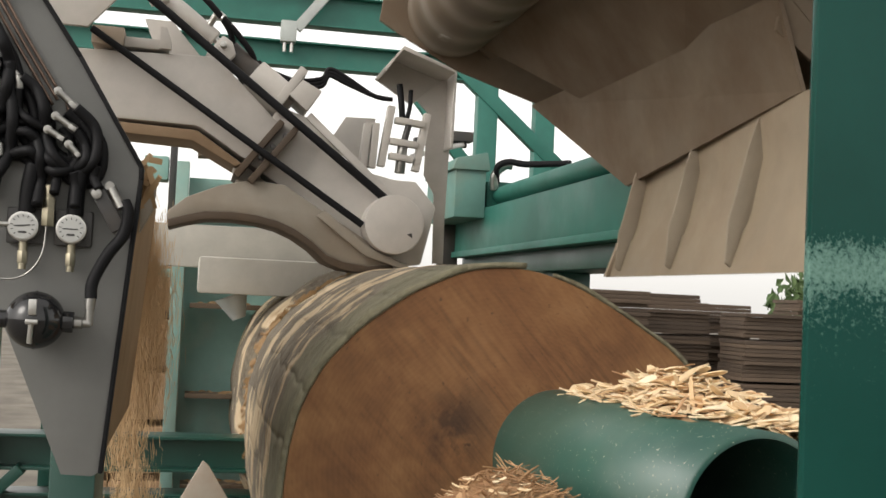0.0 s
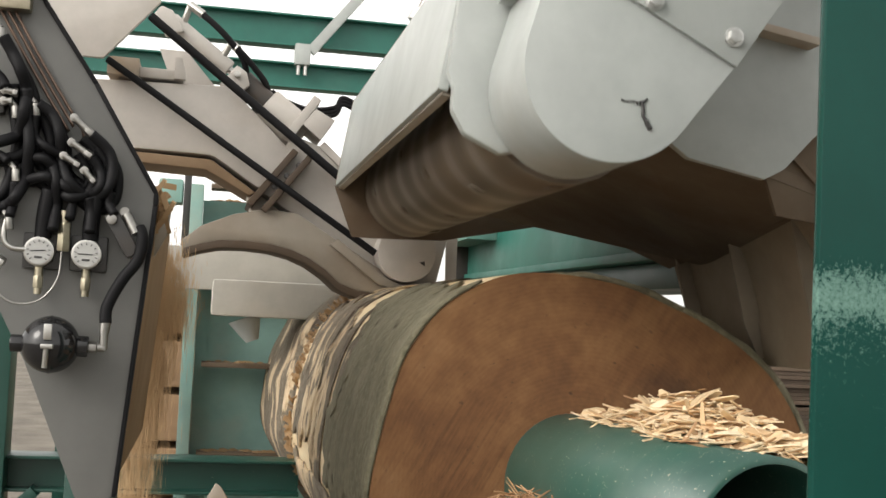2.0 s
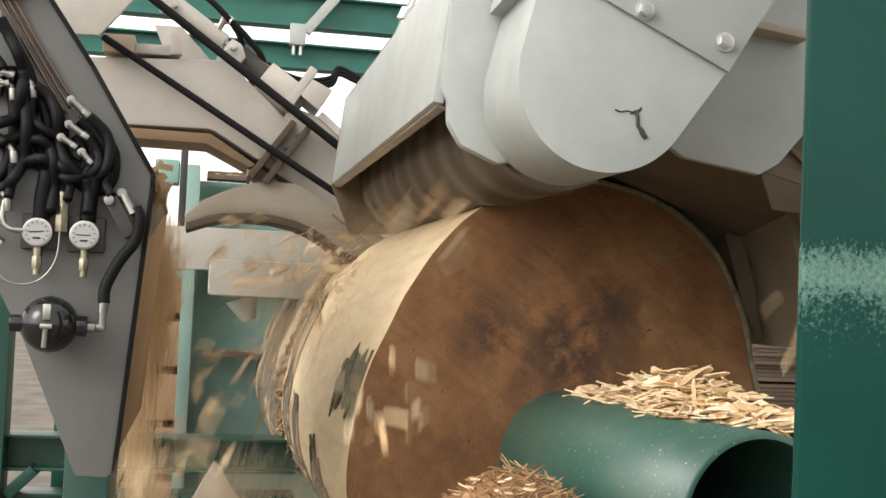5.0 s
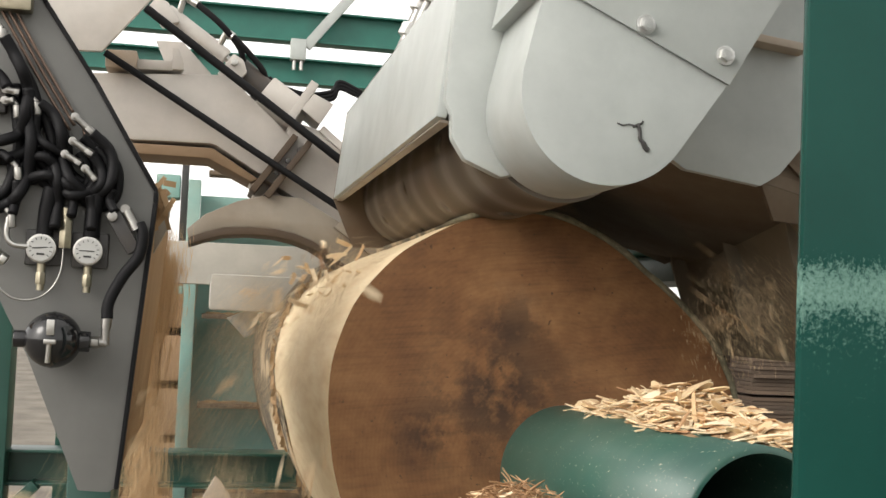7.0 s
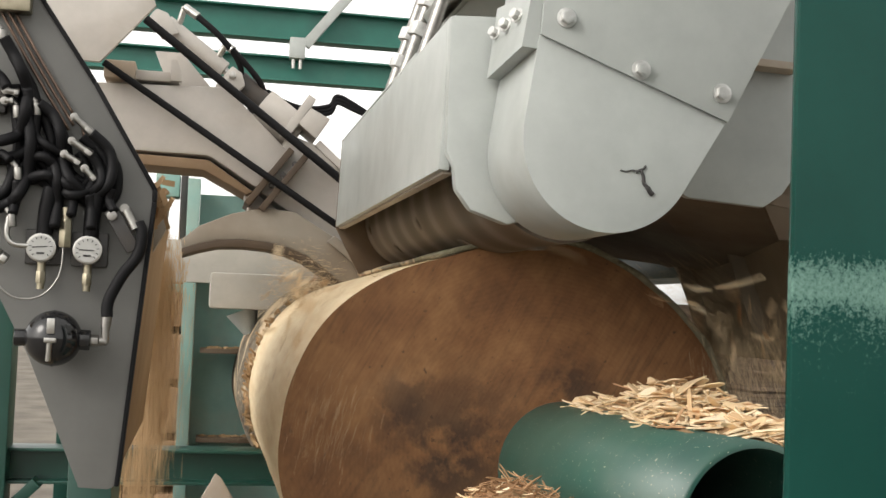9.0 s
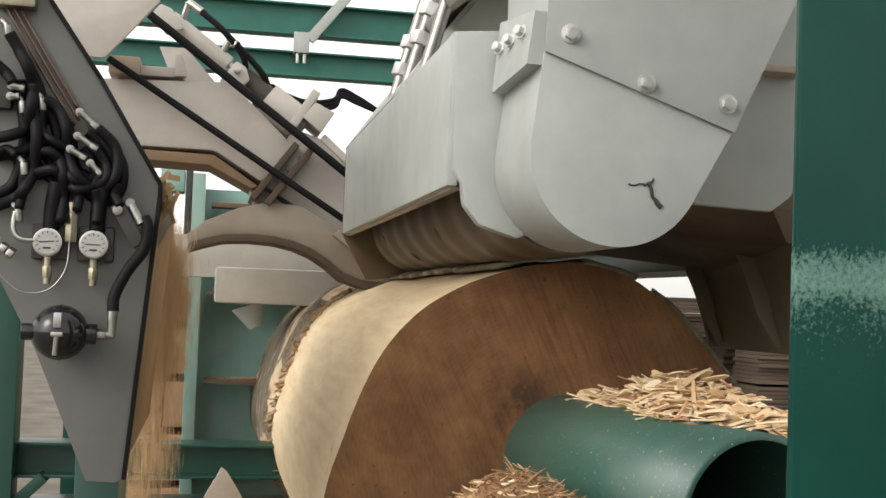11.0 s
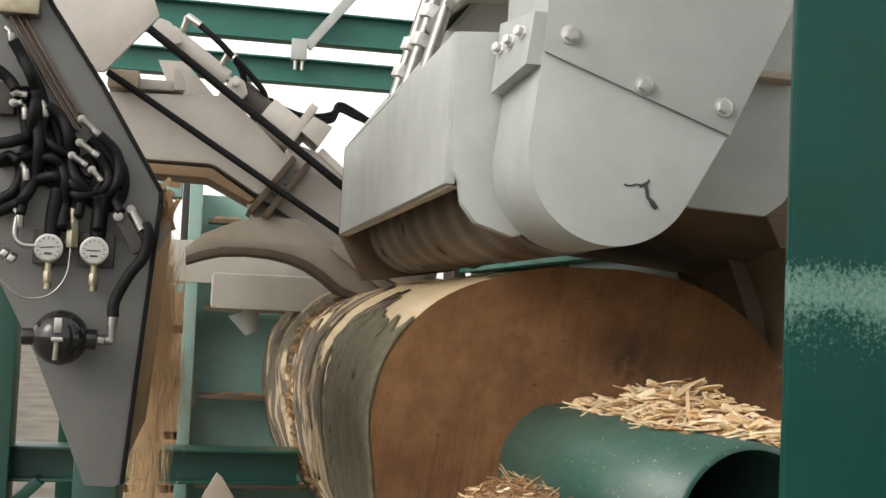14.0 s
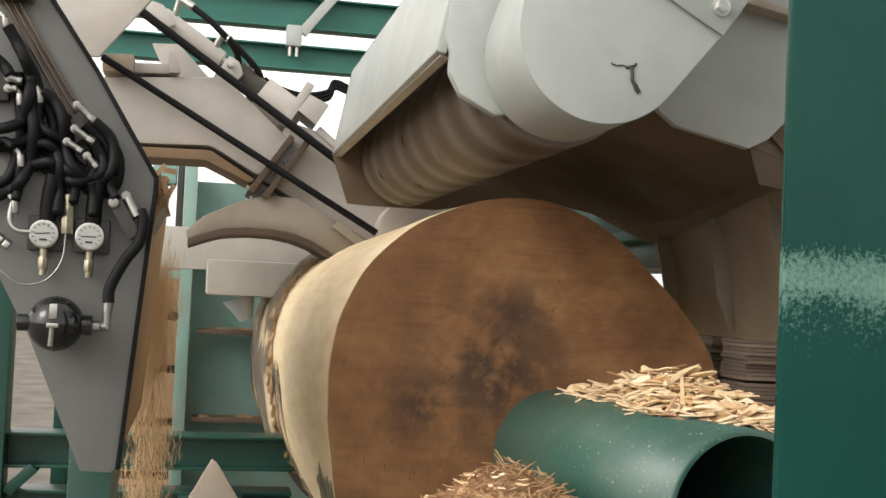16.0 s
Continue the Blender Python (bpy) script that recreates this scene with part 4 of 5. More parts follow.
# ---- control cabinet ----
def build_cabinet():
    cab = thing("control_cabinet", "grey steel cabinet carrying gauges, black hoses and accumulator", "cabinet", (-0.3, 2.7, 1.78))
    ox, oy, oz = -0.3, 2.7, 1.78
    def p3(x, y, z):
        return (x - ox, y - oy, z - oz)
    face = [(-0.75, 3.30), (-0.635, 3.30), (-0.365, 2.829), (-0.25, 2.663), (-0.112, 2.436), (-0.112, 2.41), (-0.161, 1.79), (-0.175, 1.783), (-0.236, 1.786), (-0.356, 2.068), (-0.44, 2.225), (-0.75, 2.3)]
    part("front_panel", prism(shifted(face, -ox, -oz), 0.0, 0.012, w=0.002), PANEL, cab, "flat grey steel front panel")
    part("body", prism(shifted([(-0.75, 3.30), (-0.64, 3.30), (-0.37, 2.825), (-0.255, 2.66), (-0.118, 2.434), (-0.118, 2.41), (-0.166, 1.80), (-0.236, 1.80), (-0.358, 2.068), (-0.44, 2.225), (-0.75, 2.3)], -ox, -oz), 0.014, 1.30, w=0.004), SAWDUST, cab, "cabinet sides caked with sawdust")
    seal = [(-0.635, 3.30), (-0.36, 2.829), (-0.246, 2.663), (-0.108, 2.437), (-0.108, 2.41), (-0.157, 1.79)]
    b2 = None
    for p, q in zip(seal, seal[1:]):
        b2 = bar(p3(p[0], 2.706, p[1]), p3(q[0], 2.706, q[1]), 0.010, 0.030, bm=b2)
    part("edge_seal", b2, BLACK, cab, "black rubber edge seal")
    for x, z, a in ((-0.335, 2.297, 3), (-0.240, 2.296, 0)):
        g = part("pressure_gauge", rod(p3(x, 2.695, z), p3(x, 2.655, z), 0.031, seg=36, w=0.003), CHROME, cab, "round pressure gauge with white dial")
        part("dial", rod(p3(x, 2.6545, z), p3(x, 2.652, z), 0.0262, seg=36), DIAL, g)
        b2 = bar(p3(x - 0.017, 2.651, z), p3(x + 0.014, 2.651, z + 0.001 * a), 0.0022, 0.001, w=0)
        part("needle", b2, INK, g)
        b2 = None
        for k in range(11):
            t = radians(225 - 27 * k)
            b2 = bar(p3(x + 0.019 * math.cos(t), 2.6512, z + 0.019 * math.sin(t)), p3(x + 0.024 * math.cos(t), 2.6512, z + 0.024 * math.sin(t)), 0.0016, 0.001, w=0, bm=b2)
        part("scale_marks", b2, INK, g)
        part("printed_bar", box(x - 0.008 - ox, x + 0.008 - ox, -0.0495, -0.0485, z - 0.014 - oz, z - 0.010 - oz, 0), INK, g)
        b2 = rod(p3(x, 2.675, z - 0.03), p3(x, 2.675, z - 0.05), 0.009, seg=12)
        rod(p3(x, 2.675, z - 0.05), p3(x, 2.675, z - 0.075), 0.011, seg=6, w=0.001, bm=b2)
        rod(p3(x, 2.675, z - 0.075), p3(x, 2.675, z - 0.088), 0.008, seg=12, bm=b2)
        part("gauge_fitting", b2, BRASS, cab)
        part("mount_block", box(x - 0.036 - ox, x + 0.04 - ox, -0.02, 0.0, z - 0.035 - oz, z + 0.04 - oz, 0.005), DARK, cab)
        part("thick_hose", tube([p3(x + 0.004, 2.672, z + 0.03), p3(x + 0.006, 2.668, z + 0.08), p3(x + 0.014, 2.665, z + 0.13)], 0.017), BLACK, cab)
    b2 = rod(p3(-0.288, 2.665, 2.30), p3(-0.288, 2.665, 2.36), 0.014, seg=6, w=0.002)
    rod(p3(-0.288, 2.665, 2.36), p3(-0.288, 2.665, 2.385), 0.010, seg=14, bm=b2)
    part("test_point", b2, BRASS, cab)
    part("capillary", tube([p3(-0.29, 2.66, 2.31), p3(-0.295, 2.655, 2.24), p3(-0.33, 2.655, 2.195), p3(-0.385, 2.66, 2.19), p3(-0.43, 2.665, 2.225)], 0.0022, 6), DULL_ZINC, cab)
    # accumulator
    acc = bmesh.new()
    bmesh.ops.create_uvsphere(acc, u_segments=36, v_segments=22, radius=0.0585)
    bmesh.ops.transform(acc, verts=acc.verts, matrix=Matrix.Translation(p3(-0.297, 2.635, 2.107)))
    for f in acc.faces:
        f.smooth = True
    rod(p3(-0.375, 2.635, 2.107), p3(-0.345, 2.635, 2.107), 0.018, seg=20, w=0.003, bm=acc)
    rod(p3(-0.245, 2.635, 2.106), p3(-0.222, 2.635, 2.105), 0.022, seg=6, w=0.003, bm=acc)
    m, nt, b = nodes("gloss_black_enamel", 0.12)
    b.inputs["Base Color"].default_value = (0.012, 0.012, 0.013, 1)
    a = part("accumulator", acc, m, cab, "glossy black ball accumulator")
    part("seam_ring", rod(p3(-0.299, 2.635, 2.107), p3(-0.295, 2.635, 2.107), 0.0597, seg=40), m, a)
    strap = box(-0.304 - ox, -0.288 - ox, -0.131, -0.120, 2.118 - oz, 2.150 - oz, 0.002)
    box(-0.308 - ox, -0.284 - ox, -0.134, -0.122, 2.100 - oz, 2.110 - oz, 0.002, strap)
    rod(p3(-0.297, 2.574, 2.104), p3(-0.299, 2.578, 2.062), 0.0055, seg=12, bm=strap)
    part("strap_bolt", strap, CHROME, a, "bright clamp bolt on the ball")
    b2 = rod(p3(-0.222, 2.635, 2.105), p3(-0.205, 2.635, 2.104), 0.013, seg=6, w=0.002)
    rod(p3(-0.205, 2.635, 2.104), p3(-0.19, 2.637, 2.104), 0.009, seg=12, bm=b2)
    rod(p3(-0.193, 2.637, 2.10), p3(-0.193, 2.637, 2.135), 0.009, seg=12, bm=b2)
    rod(p3(-0.193, 2.637, 2.135), p3(-0.191, 2.637, 2.16), 0.011, seg=12, bm=b2)
    part("elbow_fitting", b2, DULL_ZINC, cab)
    part("hose", tube([p3(-0.191, 2.637, 2.155), p3(-0.19, 2.64, 2.19), p3(-0.165, 2.645, 2.245), p3(-0.135, 2.65, 2.29), p3(-0.128, 2.65, 2.335), p3(-0.137, 2.655, 2.36)], 0.0125), BLACK, cab)
    # valve with elbow beside the seal
    b2 = bar(p3(-0.196, 2.67, 2.385), p3(-0.145, 2.67, 2.30), 0.030, 0.035)
    part("valve_block", b2, DARK, cab)
    b2 = rod(p3(-0.193, 2.69, 2.372), p3(-0.193, 2.645, 2.372), 0.011, seg=14, w=0.002)
    rod(p3(-0.165, 2.66, 2.385), p3(-0.142, 2.65, 2.345), 0.010, seg=12, bm=b2)
    rod(p3(-0.168, 2.69, 2.39), p3(-0.168, 2.655, 2.39), 0.010, seg=12, bm=b2)
    part("valve_fitting", b2, DULL_ZINC, cab)
    # copper lines
    for x0, z0, x1, z1 in ((-0.459, 2.82, -0.295, 2.555), (-0.447, 2.825, -0.286, 2.566), (-0.418, 2.80, -0.289, 2.592), (-0.27, 2.575, -0.245, 2.50)):
        part("copper_line", tube([p3(x0, 2.688, z0), p3((x0 + x1) / 2 - 0.003, 2.688, (z0 + z1) / 2), p3(x1, 2.688, z1)], 0.0034, 8), COPPER, cab, "thin copper pipe")
    part("terminal_block", box(-0.47 - ox, -0.385 - ox, -0.04, 0.0, 2.80 - oz, 2.86 - oz, 0.006), BRASS, cab)
    # angled fittings
    for x0, z0, x1, z1 in ((-0.281, 2.579, -0.256, 2.557), (-0.283, 2.527, -0.255, 2.509), (-0.297, 2.498, -0.275, 2.485), (-0.254, 2.47, -0.239, 2.454), (-0.423, 2.626, -0.405, 2.623), (-0.424, 2.603, -0.412, 2.604)):
        b2 = rod(p3(x0, 2.665, z0), p3(x0, 2.645, z0), 0.009, seg=12, w=0.001)
        rod(p3(x0, 2.65, z0), p3(x1, 2.65, z1), 0.0075, seg=12, bm=b2)
        rod(p3(x1, 2.65, z1), p3(x1 + (x1 - x0) * 0.5, 2.65, z1 + (z1 - z0) * 0.5), 0.0095, seg=6, w=0.001, bm=b2)
        part("hose_fitting", b2, DULL_ZINC, cab)
    for x, z, l in ((-0.361, 2.604, 0.026), (-0.40, 2.595, 0.026), (-0.391, 2.464, 0.026), (-0.439, 2.755, 0.02), (-0.398, 2.364, 0.026)):
        b2 = rod(p3(x, 2.655, z), p3(x + 0.003, 2.655, z - l), 0.009, seg=12, w=0.001)
        rod(p3(x - 0.012, 2.66, z + 0.012), p3(x, 2.655, z), 0.006, seg=10, bm=b2)
        part("hose_fitting", b2, DULL_ZINC, cab)
    # black hoses
    runs = [
        ([(-0.434, 2.739), (-0.412, 2.704), (-0.393, 2.669), (-0.382, 2.633), (-0.381, 2.584), (-0.392, 2.54), (-0.42, 2.52), (-0.46, 2.512)], 0.0125),
        ([(-0.38, 2.633), (-0.374, 2.572), (-0.366, 2.512), (-0.372, 2.45), (-0.385, 2.407), (-0.407, 2.388), (-0.451, 2.363)], 0.0125),
        ([(-0.359, 2.579), (-0.358, 2.537), (-0.333, 2.514), (-0.294, 2.497)], 0.009),
        ([(-0.355, 2.604), (-0.325, 2.582), (-0.307, 2.54), (-0.302, 2.491), (-0.282, 2.444), (-0.24, 2.416), (-0.205, 2.436), (-0.198, 2.48), (-0.209, 2.516), (-0.244, 2.547)], 0.0115),
    ]
    runs += [
        ([(-0.242, 2.5), (-0.223, 2.472), (-0.22, 2.438), (-0.252, 2.419), (-0.288, 2.434), (-0.309, 2.463), (-0.335, 2.489), (-0.365, 2.49)], 0.0105),
        ([(-0.232, 2.447), (-0.246, 2.424), (-0.277, 2.412), (-0.309, 2.432), (-0.329, 2.451), (-0.367, 2.445)], 0.011),
        ([(-0.345, 2.498), (-0.32, 2.478), (-0.308, 2.44), (-0.307, 2.393), (-0.309, 2.342)], 0.0115),
        ([(-0.276, 2.426), (-0.275, 2.395), (-0.277, 2.368)], 0.01),
        ([(-0.39, 2.437), (-0.392, 2.395), (-0.395, 2.366)], 0.01),
        ([(-0.197, 2.43), (-0.201, 2.405), (-0.188, 2.382)], 0.01),
        ([(-0.242, 2.415), (-0.236, 2.385), (-0.235, 2.342)], 0.012),
        ([(-0.452, 2.476), (-0.428, 2.493), (-0.406, 2.479)], 0.009),
        ([(-0.463, 2.675), (-0.436, 2.653), (-0.42, 2.63)], 0.012),
    ]
    # a second layer of hoses close to the panel, added copies that fill in its dark shadow
    for k, dx, dz in ((1, -0.03, 0.012), (3, -0.022, -0.006), (4, -0.03, 0.006), (4, 0.008, 0.022), (5, -0.05, 0.02), (5, -0.09, 0.03), (3, 0.010, -0.024), (0, 0.016, -0.03)):
        pts, r = runs[k]
        part("hose", tube([p3(x + dx, 2.682 + 0.004 * math.sin(7 * i + k), z + dz) for i, (x, z) in enumerate(pts)], r), BLACK, cab, "black hydraulic hose")
    for pts, r in runs:
        part("hose", tube([p3(x, 2.655 + 0.012 * math.sin(9 * i), z) for i, (x, z) in enumerate(pts)], r), BLACK, cab, "black hydraulic hose")
    part("manifold", box(-0.50 - ox, -0.425 - ox, -0.03, 0.0, 2.58 - oz, 2.65 - oz, 0.006), DARK, cab)
    part("pipe_elbow", tube([p3(-0.403, 2.655, 2.36), p3(-0.405, 2.655, 2.32), p3(-0.39, 2.655, 2.302), p3(-0.36, 2.66, 2.30)], 0.006, 8), CHROME, cab)
    for x, z in ((-0.45, 2.30), (-0.43, 2.285), (-0.415, 2.275)):
        part("union", rod(p3(x, 2.66, z), p3(x + 0.012, 2.66, z - 0.008), 0.013, seg=6, w=0.002), CHROME, cab)
    # upright of the stand, splayed at the back edge
    r2 = random.Random(77)
    clump = None
    for _ in range(26):
        q = Vector((-0.098 + r2.gauss(0, 0.010), 2.80 + r2.gauss(0, 0.04), 2.405 + r2.gauss(0, 0.026)))
        d = Vector((r2.uniform(-0.4, 0.5), r2.uniform(-0.5, 0.5), r2.uniform(-1, 1))).normalized() * r2.uniform(0.010, 0.026)
        clump = bar(p3(*(q - d)), p3(*(q + d)), r2.uniform(0.006, 0.014), r2.uniform(0.003, 0.007), w=0, bm=clump)
    tagged(part("bark_clump", clump, SAWDUST, cab, "brown bark shreds caught on the edge"), kind="stuff")
    part("bracket", prism(shifted([(-0.118, 2.45), (-0.085, 2.43), (-0.09, 2.37), (-0.12, 2.31)], -ox, -oz), 0.30, 0.34, w=0.004), TUSK, cab)
    part("cabinet_leg", box(-0.28 - ox, -0.18 - ox, 0.2, 0.5, -1.78, 0.04, 0.006), GREEN, cab)
    return cab


build_cabinet()


# ---- green frame ----
def static_beam(name, bm, mat, label, category="beam", group=""):
    return solid(name, bm, mat, label, category, group)


def build_post():
    post = thing("frame_post", "dark green steel post with scuffed paint", "post", (1.0, 1.6, 0))
    part("flange", box(0.786 - 1.0, 1.35 - 1.0, -0.10, -0.082, 0.02, 4.2, 0.004), GREEN_CHIP, post)
    part("web", box(0.0, 0.02, -0.082, 0.25, 0.02, 4.2, 0.002), GREEN, post)
    part("base_plate", box(-0.30, 0.42, -0.20, 0.12, 0.0, 0.02, 0.003), GREEN, post)


build_post()


def i_beam(x0, x1, y, z0, z1, depth=0.12, t=0.012):
    b2 = box(x0, x1, y, y + depth, z0, z0 + t, 0.002)
    box(x0, x1, y, y + depth, z1 - t, z1, 0.002, b2)
    box(x0, x1, y + depth / 2 - t / 2, y + depth / 2 + t / 2, z0 + t, z1 - t, 0, b2)
    return b2


def build_low_frame():
    fr = thing("base_frame", "dark green welded base frame of the machine", "frame", (0, 4.9, 0))
    part("rail", i_beam(-0.80, 0.42, 0.05, 1.452, 1.592, 0.16), GREEN, fr)
    part("rail", i_beam(-0.80, 0.42, 0.05, 1.23, 1.365, 0.16), GREEN, fr)
    part("upright", box(-0.95, -0.715, 0.0, 0.16, 0, 2.26, 0.005), GREEN, fr)
    part("upright", box(-0.60, -0.53, 0.6, 0.76, 0, 2.24, 0.005), GREEN, fr)
    part("upright", box(0.18, 0.27, 0.06, 0.20, 0, 1.229, 0.004), GREEN, fr)
    part("knee_brace", bar((-0.70, 0.07, 1.36), (-0.60, 0.07, 1.46), 0.045, 0.10), GREEN, fr)
    part("lug_plate", prism([(0.0, 1.355), (0.086, 1.515), (0.108, 1.50), (0.20, 1.355)], -0.06, -0.04, w=0.003), GREY_DUSTY, fr, "light grey triangular lug")
    part("lug_foot", box(-0.04, 0.22, -0.10, 0.05, 1.30, 1.354, 0.004), GREEN, fr)


build_low_frame()


def build_roller_beds():
    for y in (4.2, 8.4):
        bed = thing("roller_bed", "dark green roller bed that carries the trunk", "roller bed", (0.8, y, 0), "roller beds")
        part("pedestal", box(-0.62, 0.62, -0.12, 0.12, 0, 1.18, 0.006), GREEN, bed)
        for x in (-0.42, 0.42):
            part("wheel", rod((x, -0.08, 1.24), (x, 0.08, 1.24), 0.16, seg=32, w=0.006), DARK, bed)


build_roller_beds()


def build_chute():
    """Green chip tube in front of the log, with a wider sleeve and the chips that lie on it."""
    ch = thing("chip_tube", "dark green steel tube with a wide open mouth", "tube", (1.027, 2.08, 1.81))
    ch.rotation_euler = (0, 0, radians(8))
    def ring(y0, y1, r, wall, back):
        b2 = bmesh.new()
        n = 64
        prof = [(r - wall, y0), (r, y0), (r, y1)] + ([] if back else [(r - wall, y1)])
        loops = [[b2.verts.new((pr * math.cos(2 * math.pi * k / n), py, pr * math.sin(2 * math.pi * k / n))) for k in range(n)] for pr, py in prof]
        if back:
            pr = r - 0.05
            loops.append([b2.verts.new((pr * math.cos(2 * math.pi * k / n), y1 + 0.035, pr * math.sin(2 * math.pi * k / n))) for k in range(n)])
        for a, c in zip(loops, loops[1:]):
            for k in range(n):
                b2.faces.new((a[k], a[(k + 1) % n], c[(k + 1) % n], c[k]))
        if back:
            b2.faces.new(loops[-1])
            inner = [[b2.verts.new(((r - wall) * math.cos(2 * math.pi * k / n), py, (r - wall) * math.sin(2 * math.pi * k / n))) for k in range(n)] for py in (y0, y1 - 0.01)]
            for k in range(n):
                b2.faces.new((inner[0][k], inner[0][(k + 1) % n], inner[1][(k + 1) % n], inner[1][k]))
        else:
            for k in range(n):
                b2.faces.new((loops[-1][k], loops[-1][(k + 1) % n], loops[0][(k + 1) % n], loops[0][k]))
        return smooth(b2)
    part("tube", ring(0.0, 0.85, 0.168, 0.013, True), TUBE_GREEN, ch)
    part("saddle", box(-0.10, 0.10, 0.25, 0.7, -1.81, -0.15, 0.006), TUBE_GREEN, ch)
    part("ledge", box(-0.55, -0.16, 0.02, 0.55, -0.17, -0.10, 0.005), TUBE_GREEN, ch)
    part("ledge_leg", box(-0.42, -0.34, 0.25, 0.33, -1.81, -0.17, 0.004), TUBE_GREEN, ch)


build_chute()


def chip_mesh(name, l, w, t, seed):
    """One bent, splintered wood chip."""
    rnd = random.Random(seed)
    b2 = bmesh.new()
    n = 4
    rows = []
    bend = rnd.uniform(-0.25, 0.25)
    for i in range(n + 1):
        u = i / n - 0.5
        ww = w * (0.5 if i in (0, n) else 1) * rnd.uniform(0.7, 1.15)
        z = bend * l * (0.25 - u * u)
        rows.append([b2.verts.new((s * ww / 2 + rnd.uniform(-0.1, 0.1) * w, u * l, z + h * t / 2)) for s, h in ((-1, -1), (1, -1), (1, 1), (-1, 1))])
    for a, c in zip(rows, rows[1:]):
        for k in range(4):
            b2.faces.new((a[k], a[(k + 1) % 4], c[(k + 1) % 4], c[k]))
    b2.faces.new(rows[0][::-1])
    b2.faces.new(rows[-1])
    bmesh.ops.recalc_face_normals(b2, faces=b2.faces)
    me = bpy.data.meshes.new(name)
    b2.to_mesh(me)
    b2.free()
    me.materials.append(CHIP)
    return me


CHIP_MESHES = [chip_mesh("chip", l, w, 0.003, 100 + i) for i, (l, w) in enumerate(((0.10, 0.018), (0.07, 0.022), (0.13, 0.012), (0.05, 0.028), (0.085, 0.03), (0.06, 0.014), (0.11, 0.008), (0.075, 0.035)))]
SPLINTER = painted("brown_splinter", (0.27, 0.135, 0.062), (0.50, 0.32, 0.17), 0.8, (0.35, 0.65))
FINE_MESHES = [chip_mesh("splinter", l, w, 0.002, 200 + i) for i, (l, w) in enumerate(((0.06, 0.005), (0.045, 0.006), (0.08, 0.004), (0.035, 0.009)))]
for me in FINE_MESHES[:3]:
    me.materials[0] = SPLINTER


def heap(name, label, base, height, count, meshes, seed, spread, flat=0.5):
    """A heap: a lumpy core with loose chips lying all over it. base(u, v) gives the support, height(u, v) the depth of chips."""
    rnd = random.Random(seed)
    hp = thing(name, label, "wood chips", base(0.5, 0.5))
    o = Vector(base(0.5, 0.5))
    b2 = bmesh.new()
    n = 22
    grid = [[b2.verts.new(Vector(base(i / n, j / n)) + Vector((0, 0, max(0.0, height(i / n, j / n)) * 0.8 - 0.003 + 0.01 * noise.noise((i * 0.7, j * 0.7, seed)))) - o) for j in range(n + 1)] for i in range(n + 1)]
    for i in range(n):
        for j in range(n):
            b2.faces.new((grid[i][j], grid[i + 1][j], grid[i + 1][j + 1], grid[i][j + 1])).smooth = True
    tagged(part("chip_core", b2, SAWDUST, hp), kind="stuff")
    layer = bmesh.new()
    for _ in range(1100 if meshes is FINE_MESHES else 460):
        u, v = rnd.random(), rnd.random()
        h = height(u, v)
        if h < -0.012:
            continue
        n0 = len(layer.verts)
        layer.from_mesh(rnd.choice(meshes))
        layer.verts.ensure_lookup_table()
        p = Vector(base(u, v)) + Vector((0, 0, max(h, 0.0) * rnd.uniform(0.75, 0.95) + 0.002)) - o
        m4 = Matrix.Translation(p) @ pose(0, 0, 0, rnd.gauss(0, spread * 0.6), rnd.gauss(0, spread * 0.6), rnd.uniform(0, 360)) @ Matrix.Scale(rnd.uniform(0.35, 0.95), 4)
        bmesh.ops.transform(layer, matrix=m4, verts=layer.verts[n0:])
    tagged(part("chip_layer", layer, meshes[0].materials[0], hp), kind="stuff")
    for _ in range(count):
        u, v = rnd.random(), rnd.random()
        h = height(u, v)
        if h < -0.01 * rnd.random():
            continue
        ob = new("chip", rnd.choice(meshes))
        ob.parent = hp
        p = Vector(base(u, v)) + Vector((0, 0, max(h, 0.0) * rnd.uniform(0.75, 1.05) + 0.003)) - o
        ob.matrix_basis = Matrix.Translation(p) @ pose(0, 0, 0, rnd.gauss(0, spread), rnd.gauss(0, spread), rnd.uniform(0, 360)) @ Matrix.Diagonal((*([rnd.uniform(0.5, 1.2)] * 3), 1))
    return hp


def tube_top(u, v):
    a = radians(104 - 80 * u)
    y = 2.14 + 0.72 * v
    return (1.027 - 0.14 * (y - 2.08) + 0.169 * math.cos(a), y, 1.81 + 0.169 * math.sin(a))


def tube_pile(u, v):
    h = 0.165 * math.exp(-((u - 0.92) / 0.5) ** 2) * math.exp(-((v - 0.55) / 0.6) ** 2) - 0.018 + 0.03 * noise.noise((5 * u, 5 * v, 2))
    return h


heap("chip_heap", "heap of pale fresh wood chips on the green tube", tube_top, tube_pile, 290, CHIP_MESHES, 5, 17)


def ledge_top(u, v):
    return (0.435 + 0.355 * u, 2.16 + 0.48 * v, 1.712)


def ledge_pile(u, v):
    return 0.165 * math.exp(-((u - 0.62) / 0.42) ** 2) * math.exp(-((v - 0.45) / 0.6) ** 2) - 0.01 + 0.02 * noise.noise((6 * u, 6 * v, 8))


heap("splinter_heap", "heap of brown splinters and bark shreds on a green ledge", ledge_top, ledge_pile, 290, FINE_MESHES, 6, 25)


